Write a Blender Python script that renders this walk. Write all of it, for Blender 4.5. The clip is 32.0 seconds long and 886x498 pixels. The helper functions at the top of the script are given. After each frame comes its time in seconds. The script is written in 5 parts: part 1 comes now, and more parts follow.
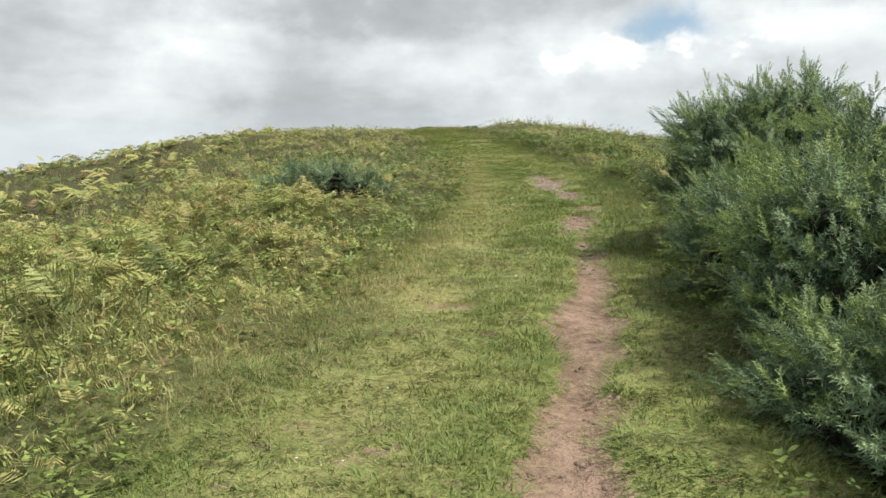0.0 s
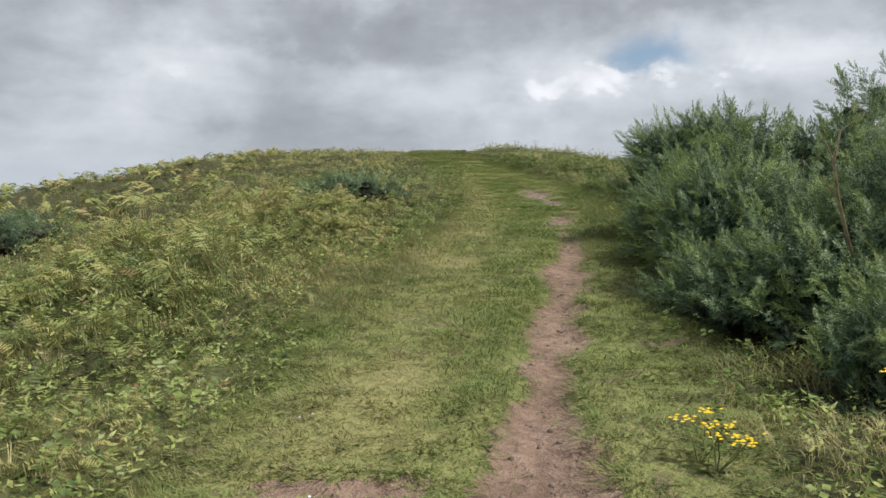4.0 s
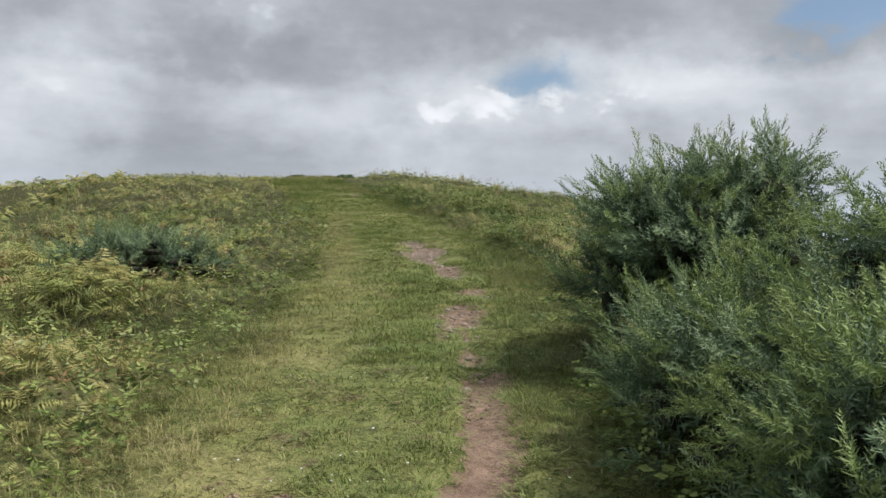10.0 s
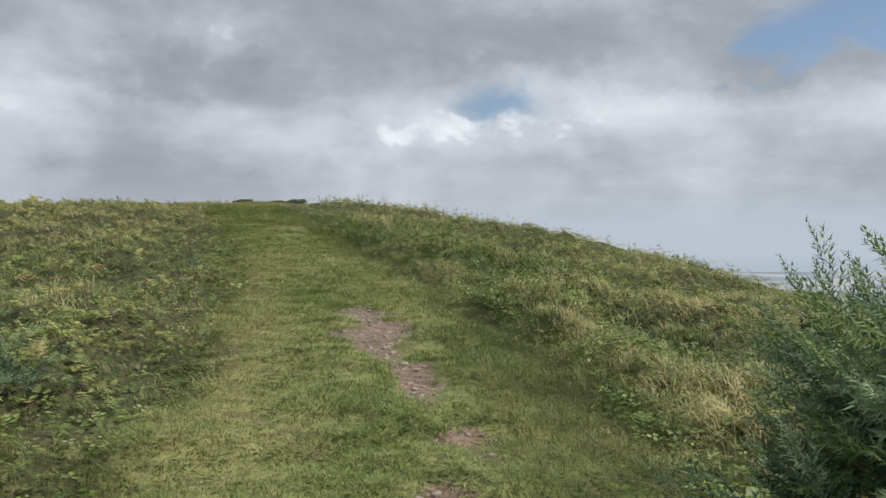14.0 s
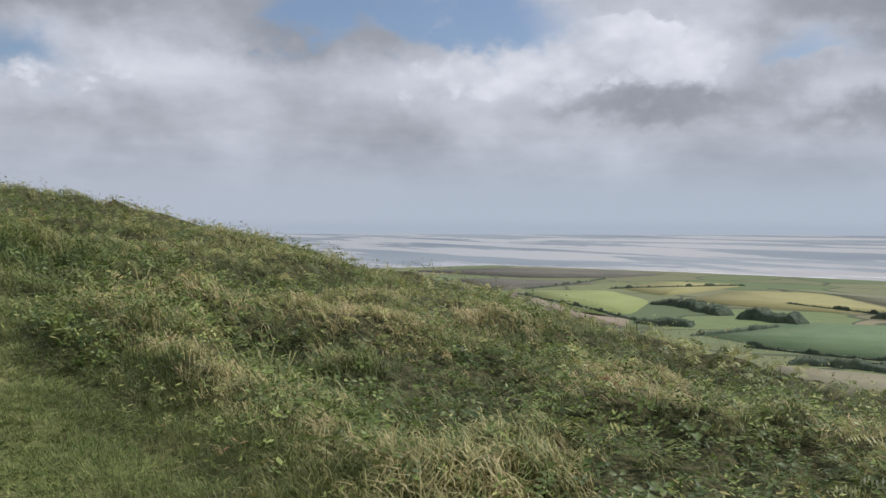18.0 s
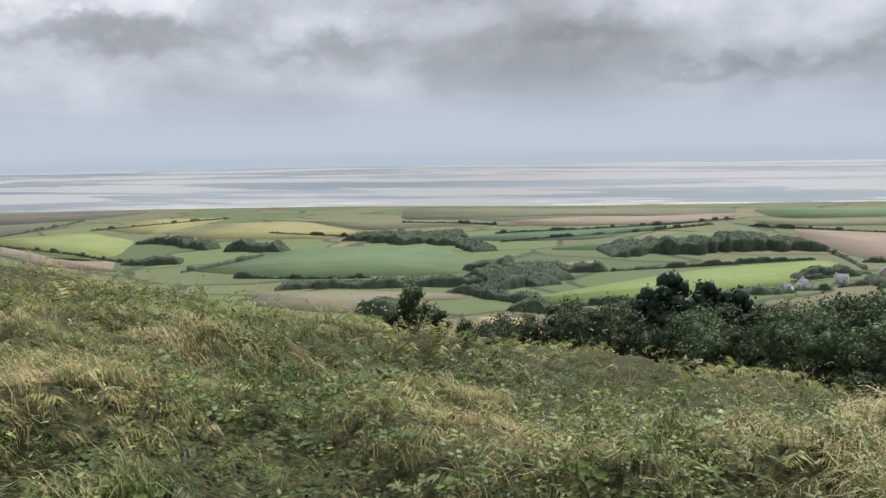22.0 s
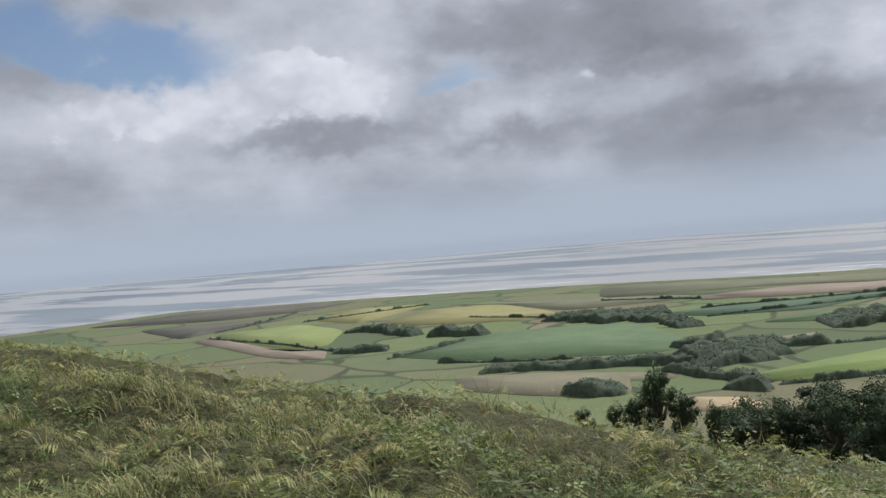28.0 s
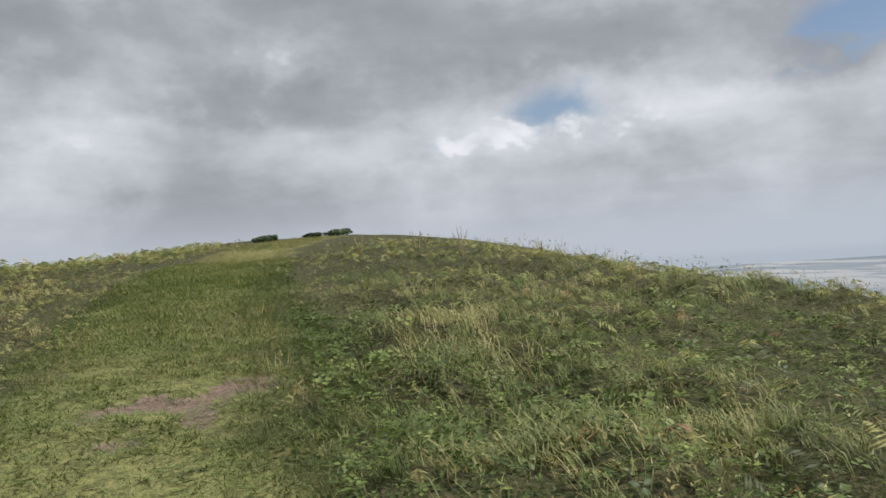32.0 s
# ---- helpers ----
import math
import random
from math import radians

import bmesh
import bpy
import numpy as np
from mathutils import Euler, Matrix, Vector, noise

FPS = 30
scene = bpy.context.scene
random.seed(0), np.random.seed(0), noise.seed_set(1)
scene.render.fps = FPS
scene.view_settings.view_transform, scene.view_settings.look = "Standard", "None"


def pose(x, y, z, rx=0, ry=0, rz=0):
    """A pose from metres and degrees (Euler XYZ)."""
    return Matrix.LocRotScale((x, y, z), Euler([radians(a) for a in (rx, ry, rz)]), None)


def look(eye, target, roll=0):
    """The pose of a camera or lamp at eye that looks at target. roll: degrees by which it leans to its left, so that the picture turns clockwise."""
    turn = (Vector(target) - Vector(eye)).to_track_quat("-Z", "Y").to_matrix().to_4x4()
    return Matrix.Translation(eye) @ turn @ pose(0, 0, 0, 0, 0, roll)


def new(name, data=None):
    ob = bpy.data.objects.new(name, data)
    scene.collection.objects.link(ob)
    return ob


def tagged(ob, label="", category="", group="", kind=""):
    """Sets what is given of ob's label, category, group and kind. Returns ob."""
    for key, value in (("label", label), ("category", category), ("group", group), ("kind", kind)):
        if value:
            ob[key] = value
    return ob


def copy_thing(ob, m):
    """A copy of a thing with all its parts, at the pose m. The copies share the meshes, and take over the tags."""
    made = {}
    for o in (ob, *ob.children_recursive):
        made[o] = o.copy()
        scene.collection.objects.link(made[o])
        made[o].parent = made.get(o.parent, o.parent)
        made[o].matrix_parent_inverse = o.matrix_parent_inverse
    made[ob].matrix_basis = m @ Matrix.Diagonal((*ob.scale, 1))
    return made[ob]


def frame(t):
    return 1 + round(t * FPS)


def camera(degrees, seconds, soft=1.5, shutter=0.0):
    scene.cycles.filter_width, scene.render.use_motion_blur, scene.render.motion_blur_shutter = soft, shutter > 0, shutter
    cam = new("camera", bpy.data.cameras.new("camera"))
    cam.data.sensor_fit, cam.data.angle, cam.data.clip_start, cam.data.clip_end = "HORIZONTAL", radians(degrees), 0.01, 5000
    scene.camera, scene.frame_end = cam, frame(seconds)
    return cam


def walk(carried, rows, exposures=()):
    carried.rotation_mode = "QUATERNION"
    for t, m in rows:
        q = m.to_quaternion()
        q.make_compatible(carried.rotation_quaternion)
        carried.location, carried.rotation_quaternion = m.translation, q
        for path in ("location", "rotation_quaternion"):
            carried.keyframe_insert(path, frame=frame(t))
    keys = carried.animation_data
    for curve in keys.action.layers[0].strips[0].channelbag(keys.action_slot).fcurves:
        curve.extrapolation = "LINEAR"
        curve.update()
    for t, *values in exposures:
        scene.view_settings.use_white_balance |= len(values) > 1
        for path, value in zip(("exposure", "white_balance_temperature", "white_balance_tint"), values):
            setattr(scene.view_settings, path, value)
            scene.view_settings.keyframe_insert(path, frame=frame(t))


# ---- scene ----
cam = camera(53.83, 32.0, soft=1.5)
PATH = [
    (0.0, 0.050, 2.500, 1.854, 5.94, -4.29, 1.00),
    (0.5, 0.050, 2.750, 1.885, 6.87, -4.97, 1.40),
    (1.0, 0.050, 2.850, 1.912, 7.69, -5.35, 1.70),
    (1.5, 0.025, 2.400, 1.849, 8.09, -4.61, 1.69),
    (2.0, 0.000, 1.350, 1.725, 7.87, -4.17, 1.06),
    (2.5, -0.020, 0.450, 1.616, 6.65, -4.06, 0.70),
    (4.5, -0.077, -0.286, 1.565, 4.38, -1.81, 0.81),
    (5.0, 0.000, 0.000, 1.557, 3.48, -0.92, 1.32),
    (5.5, 0.042, 0.384, 1.631, 2.74, -0.39, 1.25),
    (6.0, 0.041, 0.868, 1.724, 2.48, 0.03, 1.34),
    (6.5, 0.120, 1.405, 1.780, 2.50, 0.35, 0.46),
    (7.0, 0.207, 1.940, 1.831, 2.79, 0.43, -0.08),
    (7.5, 0.274, 2.411, 1.924, 2.42, 0.34, -0.50),
    (8.0, 0.326, 2.879, 2.001, 1.68, 0.16, -1.10),
    (8.5, 0.305, 3.345, 2.047, 0.75, 0.12, -1.11),
    (9.0, 0.285, 3.819, 2.086, -0.31, -0.21, -1.17),
    (9.5, 0.188, 4.318, 2.122, -1.16, -0.71, -0.58),
    (10.0, 0.103, 4.862, 2.167, -2.11, -1.31, 0.18),
    (10.5, 0.034, 5.424, 2.241, -2.65, -1.77, 0.85),
    (11.0, 0.027, 5.935, 2.313, -2.92, -1.86, 0.98),
    (11.5, 0.077, 6.433, 2.364, -2.77, -1.65, 0.69),
    (12.0, 0.092, 6.949, 2.406, -2.29, -1.17, 0.48),
    (12.5, 0.201, 7.467, 2.447, -2.06, -0.66, -0.31),
    (13.0, 0.259, 7.977, 2.484, -2.25, -0.30, -0.60),
    (13.5, 0.235, 8.441, 2.557, -3.17, -0.01, -0.51),
    (15.5, 0.126, 9.896, 2.695, -13.41, 0.66, 0.56),
    (16.0, 0.123, 10.272, 2.740, -17.70, 0.18, 0.28),
    (16.5, 0.139, 10.659, 2.784, -22.76, -0.64, 0.12),
    (17.0, 0.171, 11.054, 2.824, -27.61, -1.52, 0.00),
    (17.5, 0.213, 11.457, 2.864, -31.37, -2.18, -0.17),
    (18.0, 0.265, 11.865, 2.904, -34.67, -2.24, -0.17),
    (18.5, 0.322, 12.278, 2.944, -38.04, -2.26, -0.22),
    (19.0, 0.383, 12.696, 2.984, -41.64, -2.53, -0.39),
    (19.5, 0.446, 13.117, 3.026, -45.82, -3.19, -0.23),
    (20.0, 0.507, 13.541, 3.067, -50.58, -4.08, 0.40),
    (20.5, 0.568, 13.966, 3.109, -55.15, -5.02, 0.99),
    (21.0, 0.626, 14.387, 3.151, -59.44, -5.87, 1.10),
    (21.5, 0.682, 14.799, 3.192, -63.55, -6.40, 1.24),
    (22.0, 0.737, 15.198, 3.229, -67.81, -6.76, 1.16),
    (22.5, 0.792, 15.567, 3.262, -72.62, -6.85, 0.94),
    (23.0, 0.848, 15.922, 3.294, -77.77, -6.60, 0.63),
    (23.5, 0.900, 16.285, 3.326, -83.01, -6.14, 0.24),
    (24.0, 0.946, 16.669, 3.358, -88.05, -5.40, -0.13),
    (24.5, 0.986, 17.077, 3.393, -92.09, -4.65, -0.05),
    (26.5, 1.136, 18.802, 3.570, -82.96, -3.03, 2.35),
    (27.0, 1.162, 19.229, 3.614, -74.57, -2.42, 2.78),
    (27.5, 1.175, 19.654, 3.657, -65.11, -1.76, 3.87),
    (28.0, 1.169, 20.075, 3.699, -55.33, -0.82, 4.82),
    (28.5, 1.139, 20.494, 3.740, -45.54, -0.09, 4.96),
    (29.0, 1.079, 20.911, 3.778, -37.26, -0.07, 4.77),
    (29.5, 0.979, 21.324, 3.813, -30.01, -0.52, 4.73),
    (30.0, 0.828, 21.733, 3.853, -23.35, -1.04, 4.85),
    (30.5, 0.622, 22.137, 3.899, -17.07, -1.18, 4.69),
    (31.0, 0.431, 22.513, 3.937, -10.63, -0.63, 4.51),
    (31.5, 0.345, 22.827, 3.977, -4.80, 0.14, 4.08),
    (32.0, 0.241, 23.105, 4.028, -0.42, 0.92, 3.60),
]
walk(cam, [(t, pose(x, y, z, 90 + p, r, w)) for t, x, y, z, w, p, r in PATH], [(0.0, 0.50, 6600, 6), (1.5, 0.44, 6600, 6), (2.5, 0.25, 6500, 8), (4.5, 0.08, 6300, 10), (6.0, 0.05, 6300, 10), (9.5, 0.02, 6300, 10), (11.0, 0.20, 6300, 10), (12.0, 0.20, 6300, 10), (13.5, 0.06, 6250, 10), (16.0, -0.24, 6130, 13), (17.5, -0.20, 6100, 14), (19.0, -0.14, 6100, 14), (20.0, -0.08, 6130, 13), (21.5, 0.02, 6200, 12), (23.0, 0.12, 6230, 12), (24.0, 0.12, 6200, 12), (26.5, -0.12, 6080, 13), (28.5, -0.22, 6050, 13), (30.0, -0.08, 6200, 12), (32.0, -0.06, 6330, 12)])

# ---- world, sun, exposure ----
SUN_AZ, SUN_EL = 104.0, 57.0


def node(nt, kind, **values):
    n = nt.nodes.new(kind)
    for key, value in values.items():
        assign(n, key, value)
    return n


def assign(n, key, value):
    if key == "operation":
        n.operation = value
    elif key == "data_type":
        n.data_type = value
    elif key == "blend_type":
        n.blend_type = value
    elif key == "attribute_name":
        n.attribute_name = value


def put(nt, socket, value):
    if hasattr(value, "is_linked"):
        nt.links.new(value, socket)
    else:
        socket.default_value = value


def calc(nt, op, a, b=0.0, c=0.0, clamp=False):
    n = node(nt, "ShaderNodeMath", operation=op)
    n.use_clamp = clamp
    for socket, value in zip(n.inputs, (a, b, c)):
        put(nt, socket, value)
    return n.outputs[0]


def blend(nt, fac, a, b, how="MIX"):
    n = node(nt, "ShaderNodeMix", data_type="RGBA", blend_type=how)
    put(nt, n.inputs[0], fac)
    put(nt, n.inputs[6], a if hasattr(a, "is_linked") else (*a, 1))
    put(nt, n.inputs[7], b if hasattr(b, "is_linked") else (*b, 1))
    return n.outputs[2]


def grain(nt, vector, scale, detail=4.0, rough=0.55, distortion=0.0):
    n = node(nt, "ShaderNodeTexNoise")
    if vector is not None:
        nt.links.new(vector, n.inputs["Vector"])
    n.inputs["Scale"].default_value, n.inputs["Detail"].default_value = scale, detail
    n.inputs["Roughness"].default_value, n.inputs["Distortion"].default_value = rough, distortion
    return n.outputs[0]


def spread(nt, value, low, high, to_low=0.0, to_high=1.0):
    n = node(nt, "ShaderNodeMapRange")
    n.interpolation_type = "SMOOTHSTEP"
    for socket, v in zip(n.inputs, (value, low, high, to_low, to_high)):
        put(nt, socket, v)
    return n.outputs[0]


def ramp(nt, fac, *stops):
    n = node(nt, "ShaderNodeValToRGB")
    put(nt, n.inputs[0], fac)
    e = n.color_ramp.elements
    while len(e) < len(stops):
        e.new(0.5)
    for k, (at, colour) in enumerate(stops):
        e[k].position, e[k].color = at, (*colour, 1)
    return n.outputs[0]


def make_sky():
    world = bpy.data.worlds.new("cloudy_sky")
    scene.world = world
    world.use_nodes = True
    nt = world.node_tree
    nt.nodes.clear()
    way = node(nt, "ShaderNodeTexCoord").outputs["Generated"]
    sep = node(nt, "ShaderNodeSeparateXYZ")
    nt.links.new(way, sep.inputs[0])
    x, y, z = sep.outputs
    az0 = calc(nt, "DEGREES", calc(nt, "ARCTAN2", x, y))
    el0 = calc(nt, "DEGREES", calc(nt, "ARCSINE", z))
    # a cloud layer seen in perspective: coordinates on a plane overhead
    low = calc(nt, "ADD", calc(nt, "MAXIMUM", z, 0.0), 0.20)
    flat = node(nt, "ShaderNodeCombineXYZ")
    put(nt, flat.inputs[0], calc(nt, "DIVIDE", x, low))
    put(nt, flat.inputs[1], calc(nt, "DIVIDE", y, low))
    put(nt, flat.inputs[2], calc(nt, "MULTIPLY", z, 3.0))
    layer = flat.outputs[0]
    tall = node(nt, "ShaderNodeMapping")
    tall.inputs["Scale"].default_value = (1.0, 1.0, 1.45)
    nt.links.new(way, tall.inputs[0])
    puff = grain(nt, tall.outputs[0], 4.6, 7.0, 0.5, 0.15)
    curl = grain(nt, tall.outputs[0], 12.0, 8.0, 0.56, 0.1)
    fine = grain(nt, tall.outputs[0], 22.0, 4.0, 0.52)
    broad = grain(nt, layer, 1.2, 5.0, 0.5, 0.3)
    strat = grain(nt, layer, 3.6, 6.0, 0.55, 0.3)
    wx = calc(nt, "ADD", calc(nt, "MULTIPLY", calc(nt, "SUBTRACT", puff, 0.5), 9.0), calc(nt, "MULTIPLY", calc(nt, "SUBTRACT", fine, 0.5), 5.0))
    wy = calc(nt, "ADD", calc(nt, "MULTIPLY", calc(nt, "SUBTRACT", fine, 0.5), 4.5), calc(nt, "MULTIPLY", calc(nt, "SUBTRACT", puff, 0.5), 4.0))
    az, el = calc(nt, "ADD", az0, wx), calc(nt, "ADD", el0, wy)

    def blob(a, e, sa, se, amount=1.0):
        p = calc(nt, "POWER", calc(nt, "DIVIDE", calc(nt, "SUBTRACT", az, a), sa), 2.0)
        q = calc(nt, "POWER", calc(nt, "DIVIDE", calc(nt, "SUBTRACT", el, e), se), 2.0)
        return calc(nt, "MULTIPLY", calc(nt, "EXPONENT", calc(nt, "MULTIPLY", calc(nt, "ADD", p, q), -1.0)), amount)

    def pile(*blobs):
        total = blobs[0]
        for b in blobs[1:]:
            total = calc(nt, "ADD", total, b)
        return total

    gaps = pile(
        blob(8.8, 9.6, 3.6, 1.7, 1.05), blob(25.5, 12.5, 3.4, 2.0, 1.1), blob(38.0, 12.7, 6.0, 2.2, 1.3), blob(30.5, 14.0, 3.6, 2.2),
        blob(58.5, 10.6, 3.0, 1.1, 0.8), blob(121.0, 12.5, 5.0, 2.0), blob(28.0, 22.0, 10.0, 4.0), blob(-60.0, 30.0, 20.0, 8.0),
        blob(150.0, 30.0, 30.0, 10.0), blob(-140.0, 25.0, 25.0, 8.0))
    bright = pile(
        blob(45.0, 11.2, 4.5, 1.9, 1.6), blob(50.5, 10.2, 4.0, 1.7, 1.3), blob(37.0, 8.9, 8.0, 1.4, 1.0), blob(57.0, 8.2, 4.0, 1.3, 0.5), blob(-10.5, 14.0, 7.0, 2.4, 0.6),
        blob(-22.0, 9.5, 7.0, 1.5, 0.8), blob(4.0, 8.2, 8.0, 1.4, 0.8), blob(15.5, 9.6, 6.0, 1.8, 0.8), blob(83.0, 9.4, 6.0, 1.6, 0.8),
        blob(113.0, 9.5, 7.0, 2.5, 0.8), blob(64.0, 9.0, 5.0, 1.2, 0.55), blob(96.0, 8.0, 6.0, 1.6, 0.6))
    dark = pile(
        blob(-10.0, 10.9, 8.0, 1.5, 0.8), blob(6.0, 13.9, 11.0, 2.0, 1.0), blob(-23.0, 15.0, 8.0, 2.2, 0.8), blob(25.5, 11.0, 6.0, 1.5, 0.8),
        blob(49.0, 7.5, 7.0, 1.1, 1.15), blob(56.5, 8.6, 2.6, 1.2, 0.8), blob(60.5, 6.4, 4.5, 1.0, 0.7), blob(62.0, 13.0, 9.0, 1.8, 0.7), blob(75.0, 6.3, 6.0, 1.0, 0.8),
        blob(87.0, 4.2, 7.0, 0.7, 0.9), blob(70.0, 10.3, 5.0, 1.3, 0.7), blob(107.0, 7.0, 7.0, 1.3, 0.7), blob(1.0, 17.5, 16.0, 3.0, 0.8),
        blob(95.0, 14.0, 14.0, 2.5, 0.7))
    shade = calc(nt, "ADD", calc(nt, "MULTIPLY", calc(nt, "SUBTRACT", broad, 0.5), 0.34), calc(nt, "MULTIPLY", calc(nt, "SUBTRACT", strat, 0.5), spread(nt, el0, 4.0, 25.0, 0.20, 0.45)))
    shade = calc(nt, "ADD", shade, calc(nt, "MULTIPLY", calc(nt, "SUBTRACT", puff, 0.5), 1.05))
    shade = calc(nt, "ADD", shade, calc(nt, "MULTIPLY", calc(nt, "SUBTRACT", curl, 0.5), 0.34))
    shade = calc(nt, "ADD", shade, calc(nt, "MULTIPLY", bright, 0.20))
    shade = calc(nt, "SUBTRACT", calc(nt, "ADD", shade, 0.50), calc(nt, "MULTIPLY", dark, 0.30))
    # cauliflower heads of the cumulus: round knobs with crisp rims
    knob = node(nt, "ShaderNodeTexVoronoi")
    knob.feature = "SMOOTH_F1"
    knob.inputs["Scale"].default_value, knob.inputs["Smoothness"].default_value = 17.0, 0.35
    knob.inputs["Detail"].default_value, knob.inputs["Roughness"].default_value = 2.0, 0.5
    nt.links.new(tall.outputs[0], knob.inputs["Vector"])
    lobes = calc(nt, "SUBTRACT", 0.55, knob.outputs["Distance"])
    ragged = calc(nt, "ADD", bright, calc(nt, "ADD", calc(nt, "MULTIPLY", lobes, 0.55), calc(nt, "MULTIPLY", calc(nt, "SUBTRACT", curl, 0.5), 1.1)))
    heap = calc(nt, "MULTIPLY", spread(nt, ragged, 0.46, 0.74), spread(nt, bright, 0.34, 0.75))
    lit = calc(nt, "ADD", calc(nt, "ADD", 0.92, calc(nt, "MULTIPLY", lobes, 0.30)), calc(nt, "MULTIPLY", calc(nt, "SUBTRACT", curl, 0.5), 0.7))
    lit = calc(nt, "SUBTRACT", lit, calc(nt, "MULTIPLY", dark, 0.36))
    shade = calc(nt, "ADD", calc(nt, "MULTIPLY", shade, calc(nt, "SUBTRACT", 1.0, heap)), calc(nt, "MULTIPLY", lit, heap))
    cloud = ramp(nt, shade, (0.0, (0.25, 0.265, 0.285)), (0.35, (0.385, 0.405, 0.43)), (0.62, (0.595, 0.62, 0.65)), (1.0, (0.88, 0.89, 0.91)))
    sky = node(nt, "ShaderNodeTexSky")
    sky.sky_type, sky.sun_disc = "NISHITA", False
    sky.sun_elevation, sky.sun_rotation = radians(SUN_EL), radians(SUN_AZ)
    blue = blend(nt, 1.0, sky.outputs[0], (0.10, 0.10, 0.10), "MULTIPLY")
    hole = spread(nt, calc(nt, "ADD", gaps, calc(nt, "MULTIPLY", calc(nt, "SUBTRACT", fine, 0.5), 0.9)), 0.25, 1.15, 0.0, 0.95)
    full = blend(nt, hole, cloud, blue)
    haze = spread(nt, el0, 0.4, 5.6, 1.0, 0.0)
    haze = calc(nt, "MULTIPLY", haze, spread(nt, el0, 0.5, 4.0, 1.0, 0.9))
    full = blend(nt, haze, full, blend(nt, spread(nt, az0, 5.0, 40.0), (0.52, 0.56, 0.61), (0.50, 0.56, 0.615)))
    full = blend(nt, spread(nt, el0, -0.9, -0.1, 1.0, 0.0), full, (0.46, 0.515, 0.57))
    ground = spread(nt, el0, -12.0, -2.5, 1.0, 0.0)
    full = blend(nt, ground, full, (0.10, 0.11, 0.08))
    back = node(nt, "ShaderNodeBackground")
    nt.links.new(full, back.inputs[0])
    back.inputs[1].default_value = 1.0
    out = node(nt, "ShaderNodeOutputWorld")
    nt.links.new(back.outputs[0], out.inputs[0])


make_sky()
sun = new("sun", bpy.data.lights.new("sun", "SUN"))
sun.data.energy, sun.data.angle, sun.data.color = 4.1, radians(10), (1.0, 0.95, 0.86)
sd = Vector((math.sin(radians(SUN_AZ)) * math.cos(radians(SUN_EL)), math.cos(radians(SUN_AZ)) * math.cos(radians(SUN_EL)), math.sin(radians(SUN_EL))))
sun.matrix_world = look(sd * 300, (0, 0, 0))


# ---- materials ----
def fresh(name):
    m = bpy.data.materials.new(name)
    m.use_nodes = True
    nt = m.node_tree
    nt.nodes.clear()
    out = node(nt, "ShaderNodeOutputMaterial")
    bsdf = node(nt, "ShaderNodeBsdfPrincipled")
    nt.links.new(bsdf.outputs[0], out.inputs[0])
    return m, nt, bsdf, out


def place(nt):
    return node(nt, "ShaderNodeNewGeometry").outputs["Position"]


def relief(nt, bsdf, height, strength, distance=0.02):
    b = node(nt, "ShaderNodeBump")
    b.inputs["Strength"].default_value, b.inputs["Distance"].default_value = strength, distance
    nt.links.new(height, b.inputs["Height"])
    nt.links.new(b.outputs[0], bsdf.inputs["Normal"])


def attribute(nt, name):
    return node(nt, "ShaderNodeAttribute", attribute_name=name).outputs["Fac"]


def leaf_material(name, stops, patch=0.6, rough=0.52, through_light=0.3, blotch=0.3, shine=0.32, vary=0.0):
    """Leaves: colour by the leaf's own tint, drifting in patches over the ground."""
    m, nt, bsdf, out = fresh(name)
    p = place(nt)
    drift = calc(nt, "MULTIPLY", calc(nt, "SUBTRACT", grain(nt, p, patch, 3.0), 0.5), 0.9)
    fac = calc(nt, "ADD", attribute(nt, "tint"), drift, clamp=True)
    colour = ramp(nt, fac, *stops)
    spots = spread(nt, grain(nt, p, 38.0, 3.0), 0.3, 0.75, 1.0 - blotch, 1.0 + blotch)
    colour = blend(nt, 1.0, colour, combine_grey(nt, spots), "MULTIPLY")
    if vary:
        lot = node(nt, "ShaderNodeObjectInfo").outputs["Random"]
        colour = blend(nt, 1.0, colour, combine_grey(nt, spread(nt, lot, 0.0, 1.0, 1.0 - vary, 1.0 + vary)), "MULTIPLY")
    nt.links.new(colour, bsdf.inputs["Base Color"])
    bsdf.inputs["Roughness"].default_value = rough
    bsdf.inputs["Specular IOR Level"].default_value = shine
    tr = node(nt, "ShaderNodeBsdfTranslucent")
    nt.links.new(colour, tr.inputs[0])
    mix = node(nt, "ShaderNodeMixShader")
    mix.inputs[0].default_value = through_light
    nt.links.new(bsdf.outputs[0], mix.inputs[1])
    nt.links.new(tr.outputs[0], mix.inputs[2])
    nt.links.new(mix.outputs[0], out.inputs[0])
    return m


def combine_grey(nt, value):
    n = node(nt, "ShaderNodeCombineColor")
    for k in range(3):
        nt.links.new(value, n.inputs[k])
    return n.outputs[0]


